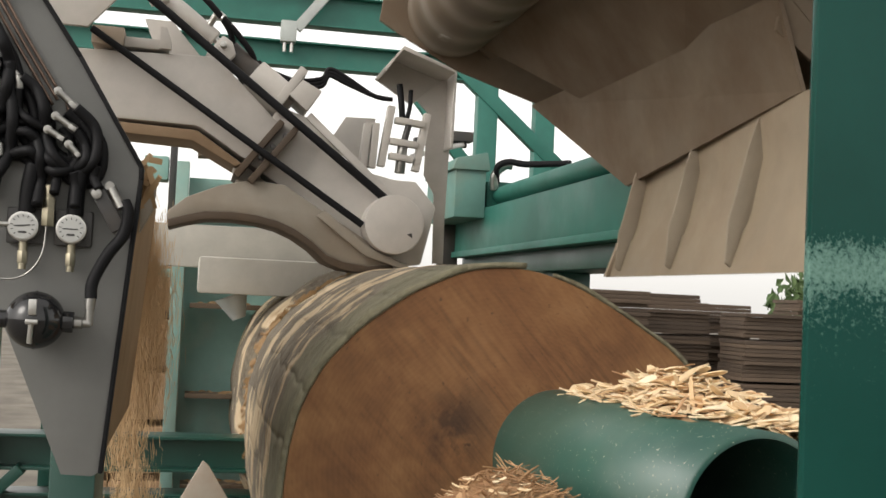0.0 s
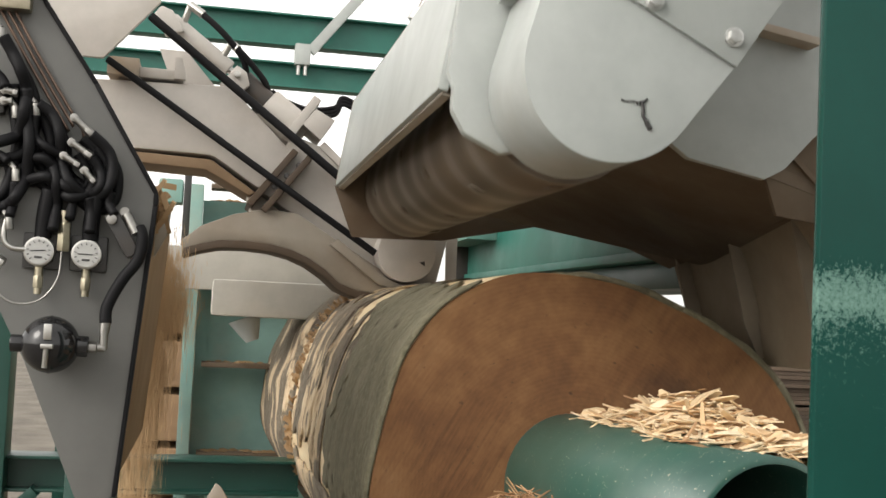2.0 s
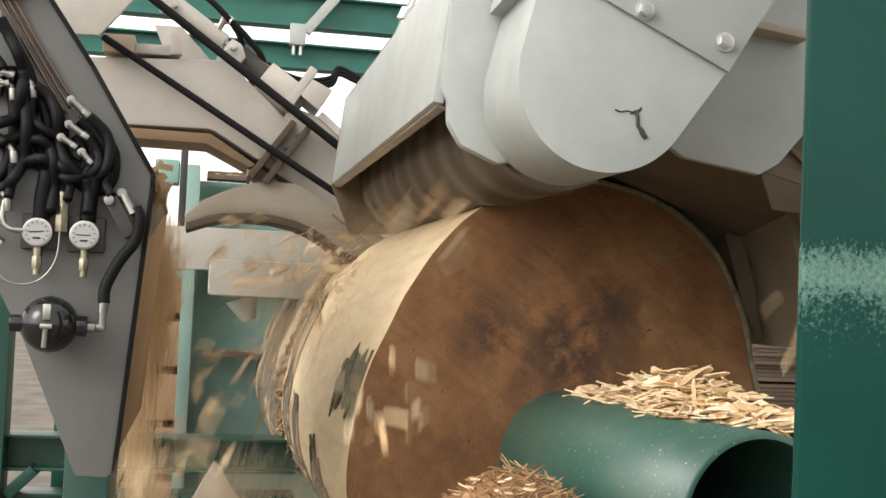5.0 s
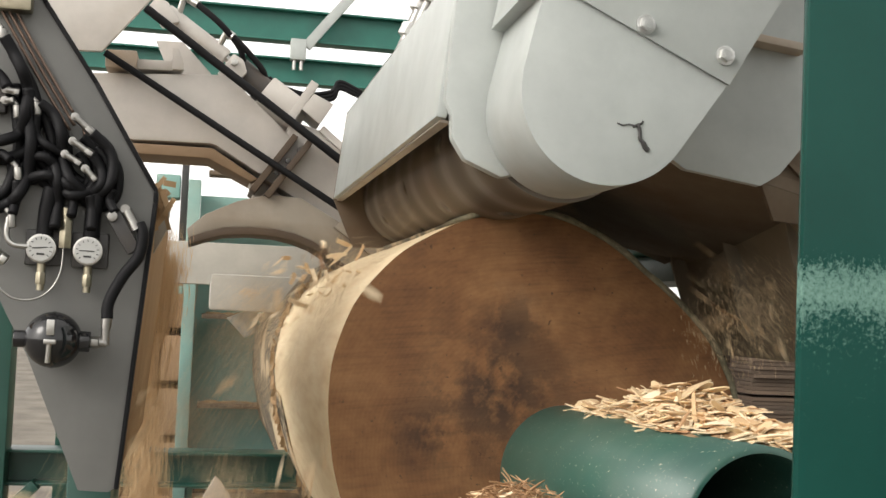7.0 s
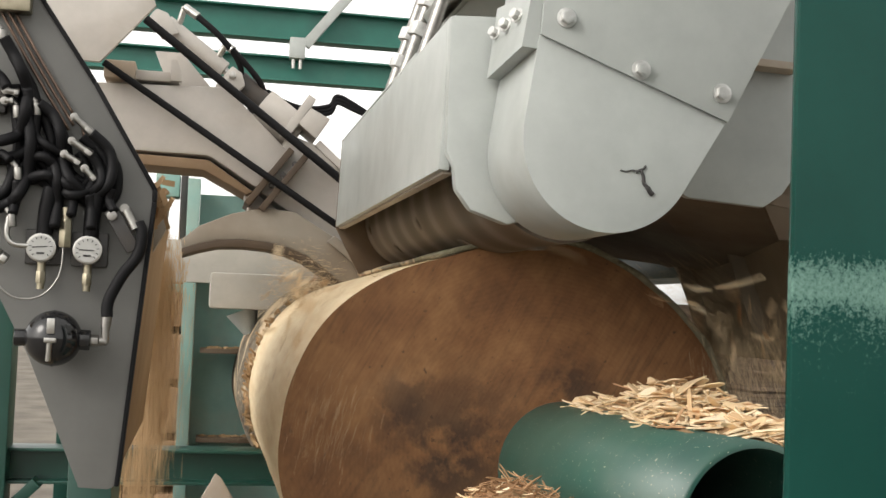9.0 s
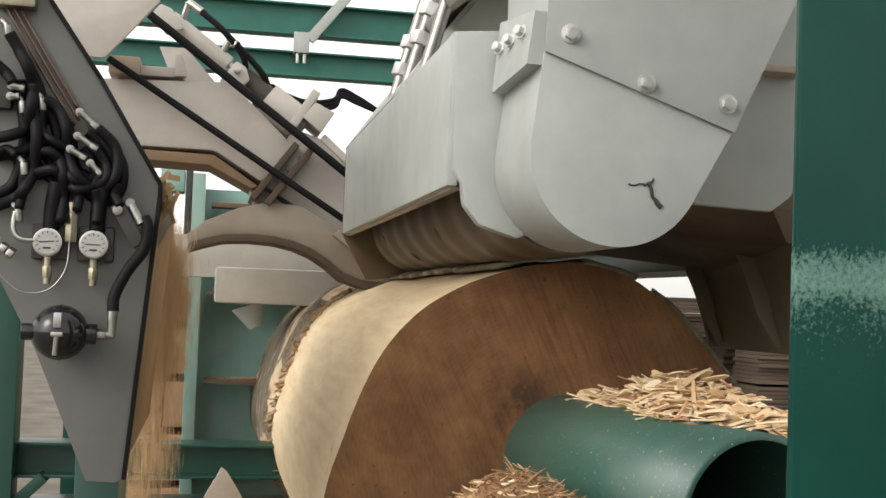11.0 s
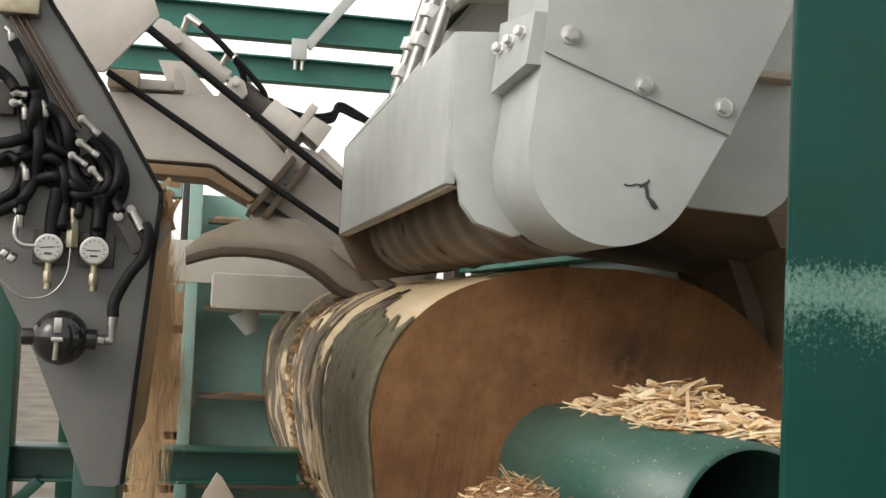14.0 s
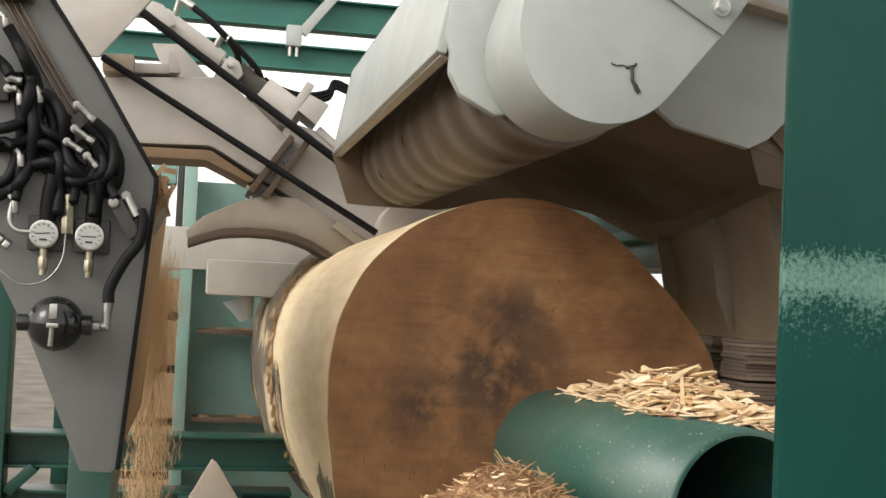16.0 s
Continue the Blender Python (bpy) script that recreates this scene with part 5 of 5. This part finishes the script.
# ---- overhead frame and carriage beam ----
def build_overhead():
    ov = thing("overhead_frame", "green steel overhead frame with diagonal braces", "frame", (0, 8.5, 0))
    for z0, z1 in ((4.09, 4.32), (3.79, 3.97)):
        part("cross_beam", i_beam(-3.0, 4.5, 0.0, z0, z1, 0.14), TEAL_DEEP, ov)
    for x in (-2.6, 1.98, 2.42):
        part("upright", box(x, x + 0.15, 0.0, 0.12, 0, 4.09, 0.004), TEAL_DEEP, ov)
    part("brace", bar((1.75, 0.03, 3.95), (2.62, 0.03, 3.2), 0.10, 0.08), TEAL_DEEP, ov)
    part("brace", bar((1.45, 0.05, 3.75), (2.02, 0.05, 3.05), 0.09, 0.06), TEAL_DEEP, ov)
    part("hanger", bar((0.63, -0.02, 4.05), (0.98, -0.02, 4.5), 0.07, 0.05), GREY, ov, "light grey hanger bracket")
    hb = part("hanger_foot", box(0.52, 0.63, -0.05, 0.05, 3.95, 4.10, 0.006), GREY, ov)
    for x in (0.55, 0.60):
        part("hanger_bolt", rod((x, -0.01, 3.88), (x, -0.01, 3.96), 0.015, seg=10), CHROME, hb)


build_overhead()


def build_carriage():
    cb = thing("carriage_beam", "green box beam with hydraulic cylinder beside the trunk", "beam", (1.55, 4.0, 0))
    part("box_beam", box(0.0, 0.35, -1.2, 3.15, 2.475, 2.70, 0.008), TEAL_DEEP, cb)
    part("lower_flange", box(-0.02, 0.37, -1.2, 3.15, 2.44, 2.474, 0.003), TEAL_DEEP, cb)
    part("lower_beam", box(0.05, 0.33, -1.2, 3.12, 2.34, 2.439, 0.006), GREEN, cb)
    part("cylinder", rod((0.10, -1.0, 2.775), (0.10, 2.55, 2.775), 0.048, seg=28, w=0.006), TEAL_DEEP, cb, "green hydraulic cylinder")
    part("cylinder_head", box(0.02, 0.19, 2.45, 2.62, 2.70, 2.85, 0.006), TEAL_DEEP, cb)
    part("side_box", box(-0.17, 0.0, 2.4, 3.2, 2.64, 2.90, 0.006), TEAL_BOX, cb, "pale green side box")
    part("side_box_lid", prism([(-0.19, 2.90), (-0.17, 2.96), (0.0, 3.0), (0.02, 2.90)], 2.38, 3.2, w=0.004), TEAL_BOX, cb)
    part("end_plate", box(-0.10, 0.02, 3.12, 3.18, 2.33, 2.64, 0.004), DARK, cb)
    part("hose", tube([(0.06, 2.4, 2.83), (0.05, 2.35, 2.92), (0.11, 2.33, 2.95), (0.2, 2.3, 2.94), (0.42, 2.2, 2.95)], 0.018), BLACK, cb)
    part("hose_elbow", tube([(0.05, 2.40, 2.80), (0.045, 2.38, 2.88), (0.09, 2.36, 2.93), (0.13, 2.36, 2.935)], 0.024), CHROME, cb)
    part("sensor_arm", box(-0.30, 0.02, 3.0, 3.05, 3.10, 3.14, 0.004), DARK, cb)
    part("sensor_arm", bar((-0.32, 3.0, 3.02), (0.0, 3.0, 3.12), 0.03, 0.03), CHROME, cb)
    part("sensor", box(-0.10, 0.05, 2.96, 3.06, 3.13, 3.19, 0.006), DARK, cb)
    for y in (1.4, 2.9):
        part("leg", box(0.1, 0.28, y, y + 0.18, 0, 2.339, 0.006), GREEN, cb)


build_carriage()


def build_support_beam():
    sb = thing("rear_support", "light grey support beam behind the trunk", "beam", (0.2, 5.5, 0))
    part("beam", box(-0.17, 0.75, -0.18, 0.10, 2.165, 2.325, 0.018), PALE, sb)
    part("back_plate", box(-0.55, 0.80, 0.12, 0.20, 2.28, 2.475, 0.008), PALE, sb)
    part("cone_foot", rod((-0.02, -0.04, 2.16), (0.02, -0.04, 2.06), 0.075, 0.03, 20), GREY, sb)
    part("leg", box(0.4, 0.6, 0.25, 0.4, 0, 2.3, 0.006), GREEN, sb)


build_support_beam()


# ---- bark conveyor ----
def build_conveyor():
    cv = thing("bark_conveyor", "faded teal upright bark conveyor", "conveyor", (0, 6.2, 0))
    part("side_rail", box(-0.095, -0.035, -0.20, 0.02, 0, 2.80, 0.004), TEAL, cv)
    part("side_rail", box(0.62, 0.68, -0.20, 0.02, 0, 2.80, 0.004), TEAL, cv)
    part("back_plate", box(-0.034, 0.62, 0.0, 0.02, 0.45, 2.74, 0.002), TEAL, cv)
    part("cross_bar", box(-0.75, -0.1, -0.08, -0.02, 2.235, 2.275, 0.003), TEAL, cv)
    part("motor", box(-0.26, -0.14, 0.0, 0.18, 2.72, 2.84, 0.01), TEAL, cv)
    part("chain_guard", box(-0.135, -0.10, 0.0, 0.10, 2.50, 2.90, 0.006), DARK, cv)
    return cv


build_conveyor()

FLIGHTS = []
for k in range(13):
    fl = solid("conveyor_flight", box(-0.3, 0.3, -0.08, 0.06, -0.012, 0.012, 0.003), STAINED, "worn steel flight heaped with bark crumbs", "conveyor flight", "flights of the bark conveyor")
    b2 = bmesh.new()
    for i in range(26):
        bmesh.ops.create_icosphere(b2, subdivisions=1, radius=random.uniform(0.008, 0.018), matrix=Matrix.Translation((random.uniform(-0.27, 0.27), random.uniform(-0.06, 0.04), 0.014)) @ Matrix.Diagonal((1.6, 1, 0.6, 1)))
    tagged(part("crumb_layer", b2, SAWDUST, fl), kind="stuff")
    FLIGHTS.append((fl, 0.44 * k))


def flight_pose(s):
    """Along the chain's loop: up in front, over, down behind, back under."""
    s %= 5.72
    if s < 2.6:
        return pose(0.30, 6.11, 0.26 + s)
    if s < 2.86:
        return pose(0.30, 6.11 + (s - 2.6), 2.86)
    if s < 5.46:
        return pose(0.30, 6.37, 2.86 - (s - 2.86))
    return pose(0.30, 6.37 - (s - 5.46), 0.26)


def build_timber_stack():
    for i in range(7):
        for j in range(4):
            bt = solid("timber_beam", box(-0.62 + 0.19 * j, -0.432 + 0.19 * j, 7.6, 9.5, 0.05 + 0.33 * i, 0.335 + 0.33 * i, 0.02), TIMBER, "squared pale timber in a stack", "timber", "timber stack")
        for y in (8.0, 9.2):
            solid("sticker", box(-0.7, 0.2, y, y + 0.06, 0.335 + 0.33 * i, 0.38 + 0.33 * i, 0.004), BOARD, "thin spacer lath between timbers", "lath", "spacer laths")
    solid("stack_base", box(-0.75, 0.25, 7.6, 9.5, 0, 0.05, 0.004), BOARD, "low wooden base under the timber", "board")


build_timber_stack()


# ---- board stacks in the yard ----
def build_board_stacks():
    bd = bpy.data.meshes.new("board_layer")
    b2 = box(-0.6, 0.6, -0.4, 0.4, 0.0, 0.054, 0.005)
    b2.to_mesh(bd)
    b2.free()
    bd.materials.append(BOARD)
    for i in range(9):
        x, y = 5.6 + 1.32 * (i % 5), 16.0 + (0.9 if i % 2 else 0.0) + (1.3 if i > 4 else 0)
        st = thing("board_stack", "tall stack of dark weathered sawn boards", "board stack", (x, y, 0), "board stacks in the yard")
        for k in range(40 - 2 * ((i * 7) % 3)):
            ob = new("board_layer", bd)
            ob.parent = st
            ob.matrix_basis = pose(random.uniform(-0.02, 0.02), random.uniform(-0.05, 0.05), k * 0.058 + 0.035 * (k // 10), 0, 0, random.uniform(-0.4, 0.4))


build_board_stacks()


def build_tree(x, y, h, seed):
    rnd = random.Random(seed)
    tr = thing("tree", "distant leafy green tree behind the board stacks", "tree", (x, y, 0), "distant trees")
    part("trunk", rod((0, 0, 0), (0, 0, h * 0.6), 0.18, 0.08, 10), BARK_BACK, tr)
    m, nt, b = nodes("foliage", 0.8)
    nt.links.new(ramp(nt, noise_node(nt, 2, 4), [(0.3, (0.035, 0.07, 0.02)), (0.7, (0.09, 0.14, 0.05))]), b.inputs["Base Color"])
    b2 = bmesh.new()
    for i in range(500):
        d = Vector((rnd.gauss(0, 1), rnd.gauss(0, 1), rnd.gauss(0, 1))).normalized() * rnd.random() ** 0.4
        c = Vector((d.x * h * 0.28, d.y * h * 0.28, h * 0.68 + d.z * h * 0.32))
        q = pose(*c, rnd.uniform(0, 360), rnd.uniform(0, 360), rnd.uniform(0, 360))
        s = rnd.uniform(0.10, 0.22)
        b2.faces.new([b2.verts.new(q @ Vector(p)) for p in ((-s, 0, 0), (0, -s * 0.5, 0.05), (s, 0, 0), (0, s * 0.5, 0.05))])
    part("crown", b2, m, tr)


build_tree(13.2, 24, 3.15, 0)


# ---- flying chips ----
FLYING = []
rnd = random.Random(11)
CUTS = [(2.7, 4.6), (2.7, 9.4), (2.9, 9.4), (3.2, 7.6), (14.3, 15.6)]
for k in range(290):
    t0, t1 = CUTS[k % 5]
    t = rnd.uniform(t0, t1)
    ob = new("flying_chip", rnd.choice(FINE_MESHES if k % 4 == 3 else CHIP_MESHES))
    tagged(ob, "pale wood chip thrown off by the milling drum", "wood chip", "flying wood chips")
    inside = Vector((rnd.uniform(0.60, 0.70), rnd.uniform(2.75, 4.3), rnd.uniform(2.70, 2.74)))
    if k % 3 == 0 or k % 5 == 4:
        start = Vector((rnd.uniform(1.2, 1.42), rnd.uniform(2.70, 3.05), rnd.uniform(2.25, 2.38)))
        vel = Vector((rnd.uniform(0.2, 1.3), rnd.uniform(-0.5, 0.3), rnd.uniform(-0.6, 0.8)))
    else:
        start = Vector((rnd.uniform(0.44, 0.52), rnd.uniform(3.15, 4.5), rnd.uniform(2.25, 2.34)))
        vel = Vector((rnd.uniform(-2.0, 0.0), rnd.uniform(-1.8, 0.1), rnd.uniform(-0.3, 1.4)))
    FLYING.append((ob, t, inside, start, vel, [rnd.uniform(-300, 300) for _ in range(3)], [rnd.uniform(0, 360) for _ in range(3)]))


def spray_mesh(seed, n, size):
    """A handful of chips and splinters flying together."""
    r2 = random.Random(seed)
    b2 = bmesh.new()
    for _ in range(n):
        p = Vector((r2.uniform(-1, 1), r2.uniform(-1, 1), r2.uniform(-1, 1)))
        if p.length > 1:
            continue
        l, w, th = r2.uniform(0.012, 0.036), r2.uniform(0.003, 0.009), 0.0015
        q = pose(*(p * size), *[r2.uniform(0, 360) for _ in range(3)])
        ends = [[b2.verts.new(q @ Vector((sx * l, y * w * r2.uniform(0.5, 1), z * th + 0.15 * l))) for y, z in ((-1, -1), (1, -1), (1, 1), (-1, 1))] for sx in (-1, 1)]
        mid = [b2.verts.new(q @ Vector((0, y * w, z * th))) for y, z in ((-1, -1), (1, -1), (1, 1), (-1, 1))]
        for u, v in ((ends[0], mid), (mid, ends[1])):
            for k in range(4):
                b2.faces.new((u[k], u[(k + 1) % 4], v[(k + 1) % 4], v[k]))
        b2.faces.new(ends[0][::-1])
        b2.faces.new(ends[1])
    me = bpy.data.meshes.new("chip_spray")
    b2.to_mesh(me)
    b2.free()
    me.materials.append(CHIP_MESHES[0].materials[0])
    return me


SPRAYS = []
SPRAY_MESHES = [spray_mesh(500 + i, 26, 0.13) for i in range(6)]
for k in range(150):
    t0, t1 = CUTS[k % 5]
    ob = tagged(new("chip_spray", SPRAY_MESHES[k % 6]), "spray of small pale chips flying off the drum", "wood chips", "sprays of chips", "stuff")
    if k % 3 == 0 or k % 5 == 4:
        start = Vector((rnd.uniform(1.25, 1.45), rnd.uniform(2.75, 3.1), rnd.uniform(2.2, 2.35)))
        vel = Vector((rnd.uniform(0.2, 1.1), rnd.uniform(-0.4, 0.3), rnd.uniform(-0.6, 0.5)))
    else:
        start = Vector((rnd.uniform(0.44, 0.52), rnd.uniform(3.15, 4.5), rnd.uniform(2.25, 2.34)))
        vel = Vector((rnd.uniform(-1.9, 0.0), rnd.uniform(-1.6, 0.1), rnd.uniform(-0.3, 1.2)))
    SPRAYS.append((ob, rnd.uniform(t0, t1), Vector((0.79, rnd.uniform(2.8, 4.3), 2.488)), start, vel, [rnd.uniform(-200, 200) for _ in range(3)], [rnd.uniform(0, 360) for _ in range(3)]))


PUFFS = []
DUST_MAT = painted("flying_sawdust", (0.68, 0.54, 0.36), (0.56, 0.42, 0.26), 0.95, (0.4, 0.7))


def puff_mesh(seed, n, size):
    """A puff of sawdust: many tiny flecks."""
    r2 = random.Random(seed)
    b2 = bmesh.new()
    for _ in range(n):
        p = Vector((r2.gauss(0, 0.35), r2.gauss(0, 0.35), r2.gauss(0, 0.35))) * size
        if p.length > size:
            continue
        s = r2.uniform(0.0016, 0.0044)
        vs = [b2.verts.new(p + s * Vector((r2.uniform(-1, 1), r2.uniform(-1, 1), r2.uniform(-1, 1)))) for _ in range(4)]
        for f in ((0, 1, 2), (0, 2, 3)):
            b2.faces.new([vs[k] for k in f])
    me = bpy.data.meshes.new("sawdust_puff")
    b2.to_mesh(me)
    b2.free()
    me.materials.append(DUST_MAT)
    return me


PUFF_MESHES = [puff_mesh(300 + i, 1900, 0.175) for i in range(5)]
for k in range(295):
    t0, t1 = CUTS[k % 5]
    ob = tagged(new("sawdust_puff", rnd.choice(PUFF_MESHES)), "drifting puff of fine tan sawdust", "sawdust", "puffs of sawdust", "stuff")
    inside = Vector((0.79, rnd.uniform(2.8, 4.3), 2.488))
    if k % 3 == 0 or k % 5 == 4:
        start = Vector((rnd.uniform(1.28, 1.48), rnd.uniform(2.85, 3.3), rnd.uniform(2.15, 2.32)))
        vel = Vector((rnd.uniform(0.1, 0.8), rnd.uniform(-0.3, 0.3), rnd.uniform(-0.5, 0.3)))
    else:
        start = Vector((rnd.uniform(0.44, 0.54), rnd.uniform(3.2, 4.5), rnd.uniform(2.22, 2.34)))
        vel = Vector((rnd.uniform(-1.7, -0.3), rnd.uniform(-1.0, 0.2), rnd.uniform(-0.5, 0.9)))
    PUFFS.append((ob, rnd.uniform(t0, t1), inside, start, vel, [rnd.uniform(-90, 90) for _ in range(3)], [rnd.uniform(0, 360) for _ in range(3)]))


# sawdust that keeps trickling down along the cabinet's flank
def streak_mesh(seed, n, wide, tall):
    """Falling sawdust: many thin upright streaks."""
    r2 = random.Random(seed)
    b2 = bmesh.new()
    for _ in range(n):
        x, y, z = r2.gauss(0, wide * 0.42), r2.gauss(0, 0.04), r2.gauss(0, tall * 0.6)
        l, w, a = r2.uniform(0.008, 0.03), r2.uniform(0.0005, 0.0013), r2.uniform(-0.6, 0.6)
        dx, dy = w * math.cos(a), w * math.sin(a)
        lean = r2.gauss(0, 0.004)
        vs = [b2.verts.new((x + u * dx + v * lean, y + u * dy, z + v * l)) for u, v in ((-0.5, -1), (0.5, -1), (1, 0), (0.4, 1), (-0.4, 1), (-1, 0))]
        b2.faces.new(vs)
    me = bpy.data.meshes.new("sawdust_trickle")
    b2.to_mesh(me)
    b2.free()
    me.materials.append(TRICKLE_MAT)
    return me


TRICKLE = []
TRICKLE_MAT = painted("falling_sawdust", (0.52, 0.36, 0.20), (0.42, 0.28, 0.15), 0.95, (0.4, 0.7))
TRICKLE_MESHES = [streak_mesh(700 + i, 900, 0.085, 0.12) for i in range(5)]
for k in range(270):
    ob = tagged(new("sawdust_trickle", TRICKLE_MESHES[k % 5]), "tan sawdust trickling down beside the cabinet", "sawdust", "trickling sawdust", "stuff")
    TRICKLE.append((ob, -0.8 + k * 16.7 / 270, rnd.gauss(0, 0.022), rnd.uniform(-12, 12)))


def trickle_pose(dt, off, turn):
    """From behind the cabinet's flank straight down."""
    return pose(-0.148 - 0.03 * dt + off, 4.2, 2.30 - 0.5 * dt - 2.4 * dt * dt, 0, 5 * (0.4 - dt), turn)


# ---- what moves ----
def spin_time(angle):
    """When the log has turned so far that this bark angle passes under the drum."""
    want = 105 - angle
    return float(np.interp(want, [r[1] for r in SPIN], [r[0] for r in SPIN]))


def head_pose(t):
    return pose(PIVOT[0] + table(HEAD_AT, t, 2), 0, PIVOT[1] + table(HEAD_AT, t, 3), 0, -table(HEAD_AT, t, 1), 0)


def motions():
    walk(LOG, [(t, log_pose(t)) for t in TIMES])
    swing_times = sorted({*TIMES, 0.3, 0.6, 0.9, 1.2, 2.3})
    walk(HEAD, [(t, head_pose(t)) for t in swing_times])
    walk(DEFLECTOR, [(t, pose(HINGE[0], 0, HINGE[1], 0, -table(SWING, t), 0)) for t in swing_times])
    walk(DRUM_AXLE, [(k * 0.2, pose(0.79 - PIVOT[0], 0, 2.488 - PIVOT[1], 0, 80 * k, 0)) for k in range(81)])
    rows = []
    for t in TIMES:
        a, c = table(LIFT, t, 1), table(LIFT, t, 2)
        rows.append((t, pose(ARM_AT[0], ARM_AT[1], ARM_AT[2] + a, 0, -math.degrees(math.atan2(c - a, 0.94)), 0)))
    walk(ARM, rows)
    for ob, z in FLIGHTS:
        walk(ob, [(0.5 * k, flight_pose(0.08 + z + 0.13 * 0.5 * k)) for k in range(33)])
    for ob, angle, y0 in SLABS:
        tc = spin_time(angle) + (0.15 if y0 > 0.5 else 0.0)
        rows = [(t, log_pose(t)) for t in TIMES if t < tc - 0.02] + [(tc, log_pose(tc))]
        m0 = log_pose(tc)
        mid = m0 @ Vector((LOG_R * math.cos(radians(angle)), y0 + 0.5, LOG_R * math.sin(radians(angle))))
        for dt in (0.12, 0.24, 0.4, 0.6, 0.75):
            if tc + dt < 16:
                move = Vector((2.2 * dt, 0.1 * dt, -0.25 * dt - 3.2 * dt * dt))
                spin = Matrix.Translation(mid + move) @ pose(0, 0, 0, 0, 90 * dt, 0) @ Matrix.Translation(-mid)
                rows.append((tc + dt, spin @ m0))
        rows.append((16, rows[-1][1]))
        walk(ob, rows)
    for ob, t0, off, turn in TRICKLE:
        held = pose(-0.29, 3.4, 2.35, 90, 0, turn)
        rows = [(0, held), (t0 - 0.05, held)] if t0 > 0.1 else []
        rows += [(t0 + 0.07 * k, trickle_pose(0.07 * k, off, turn)) for k in range(12) if 0 <= t0 + 0.07 * k <= 16]
        x = trickle_pose(0.8, off, turn).translation
        end = pose(x.x, x.y, 0.06, 90, 0, turn)
        if not rows:
            rows = [(0, end)]
        elif rows[0][0] > 0:
            rows.insert(0, (0, rows[0][1]))
        if rows[-1][0] + 0.2 < 16:
            rows.append((rows[-1][0] + 0.2, end))
        if rows[-1][0] < 16:
            rows.append((16, rows[-1][1]))
        walk(ob, rows)
    for ob, t0, inside, start, vel, spin, turn in FLYING + SPRAYS + PUFFS:
        held = Matrix.Translation(inside - Vector((PIVOT[0], 0, PIVOT[1])))
        rows = [(t, head_pose(t) @ held @ pose(0, 0, 0, *turn)) for t in TIMES if t < t0 - 0.2]
        rows.append((t0 - 0.1, head_pose(t0 - 0.1) @ held @ pose(0, 0, 0, *turn)))
        for k in range(0, 9):
            dt = 0.1 * k
            p = start + vel * dt + Vector((0, 0, -4.9 * dt * dt))
            if p.z < 0.02:
                break
            rows.append((t0 + dt, pose(*p, *[a + s * dt for a, s in zip(turn, spin)])))
        last = rows[-1][1]
        for t in (rows[-1][0] + 0.1, 16):
            if t > rows[-1][0]:
                rows.append((t, Matrix.Translation((last.translation.x, last.translation.y, 0.01)) @ last.to_3x3().to_4x4()))
        walk(ob, [r for r in rows if r[0] <= 16])


motions()
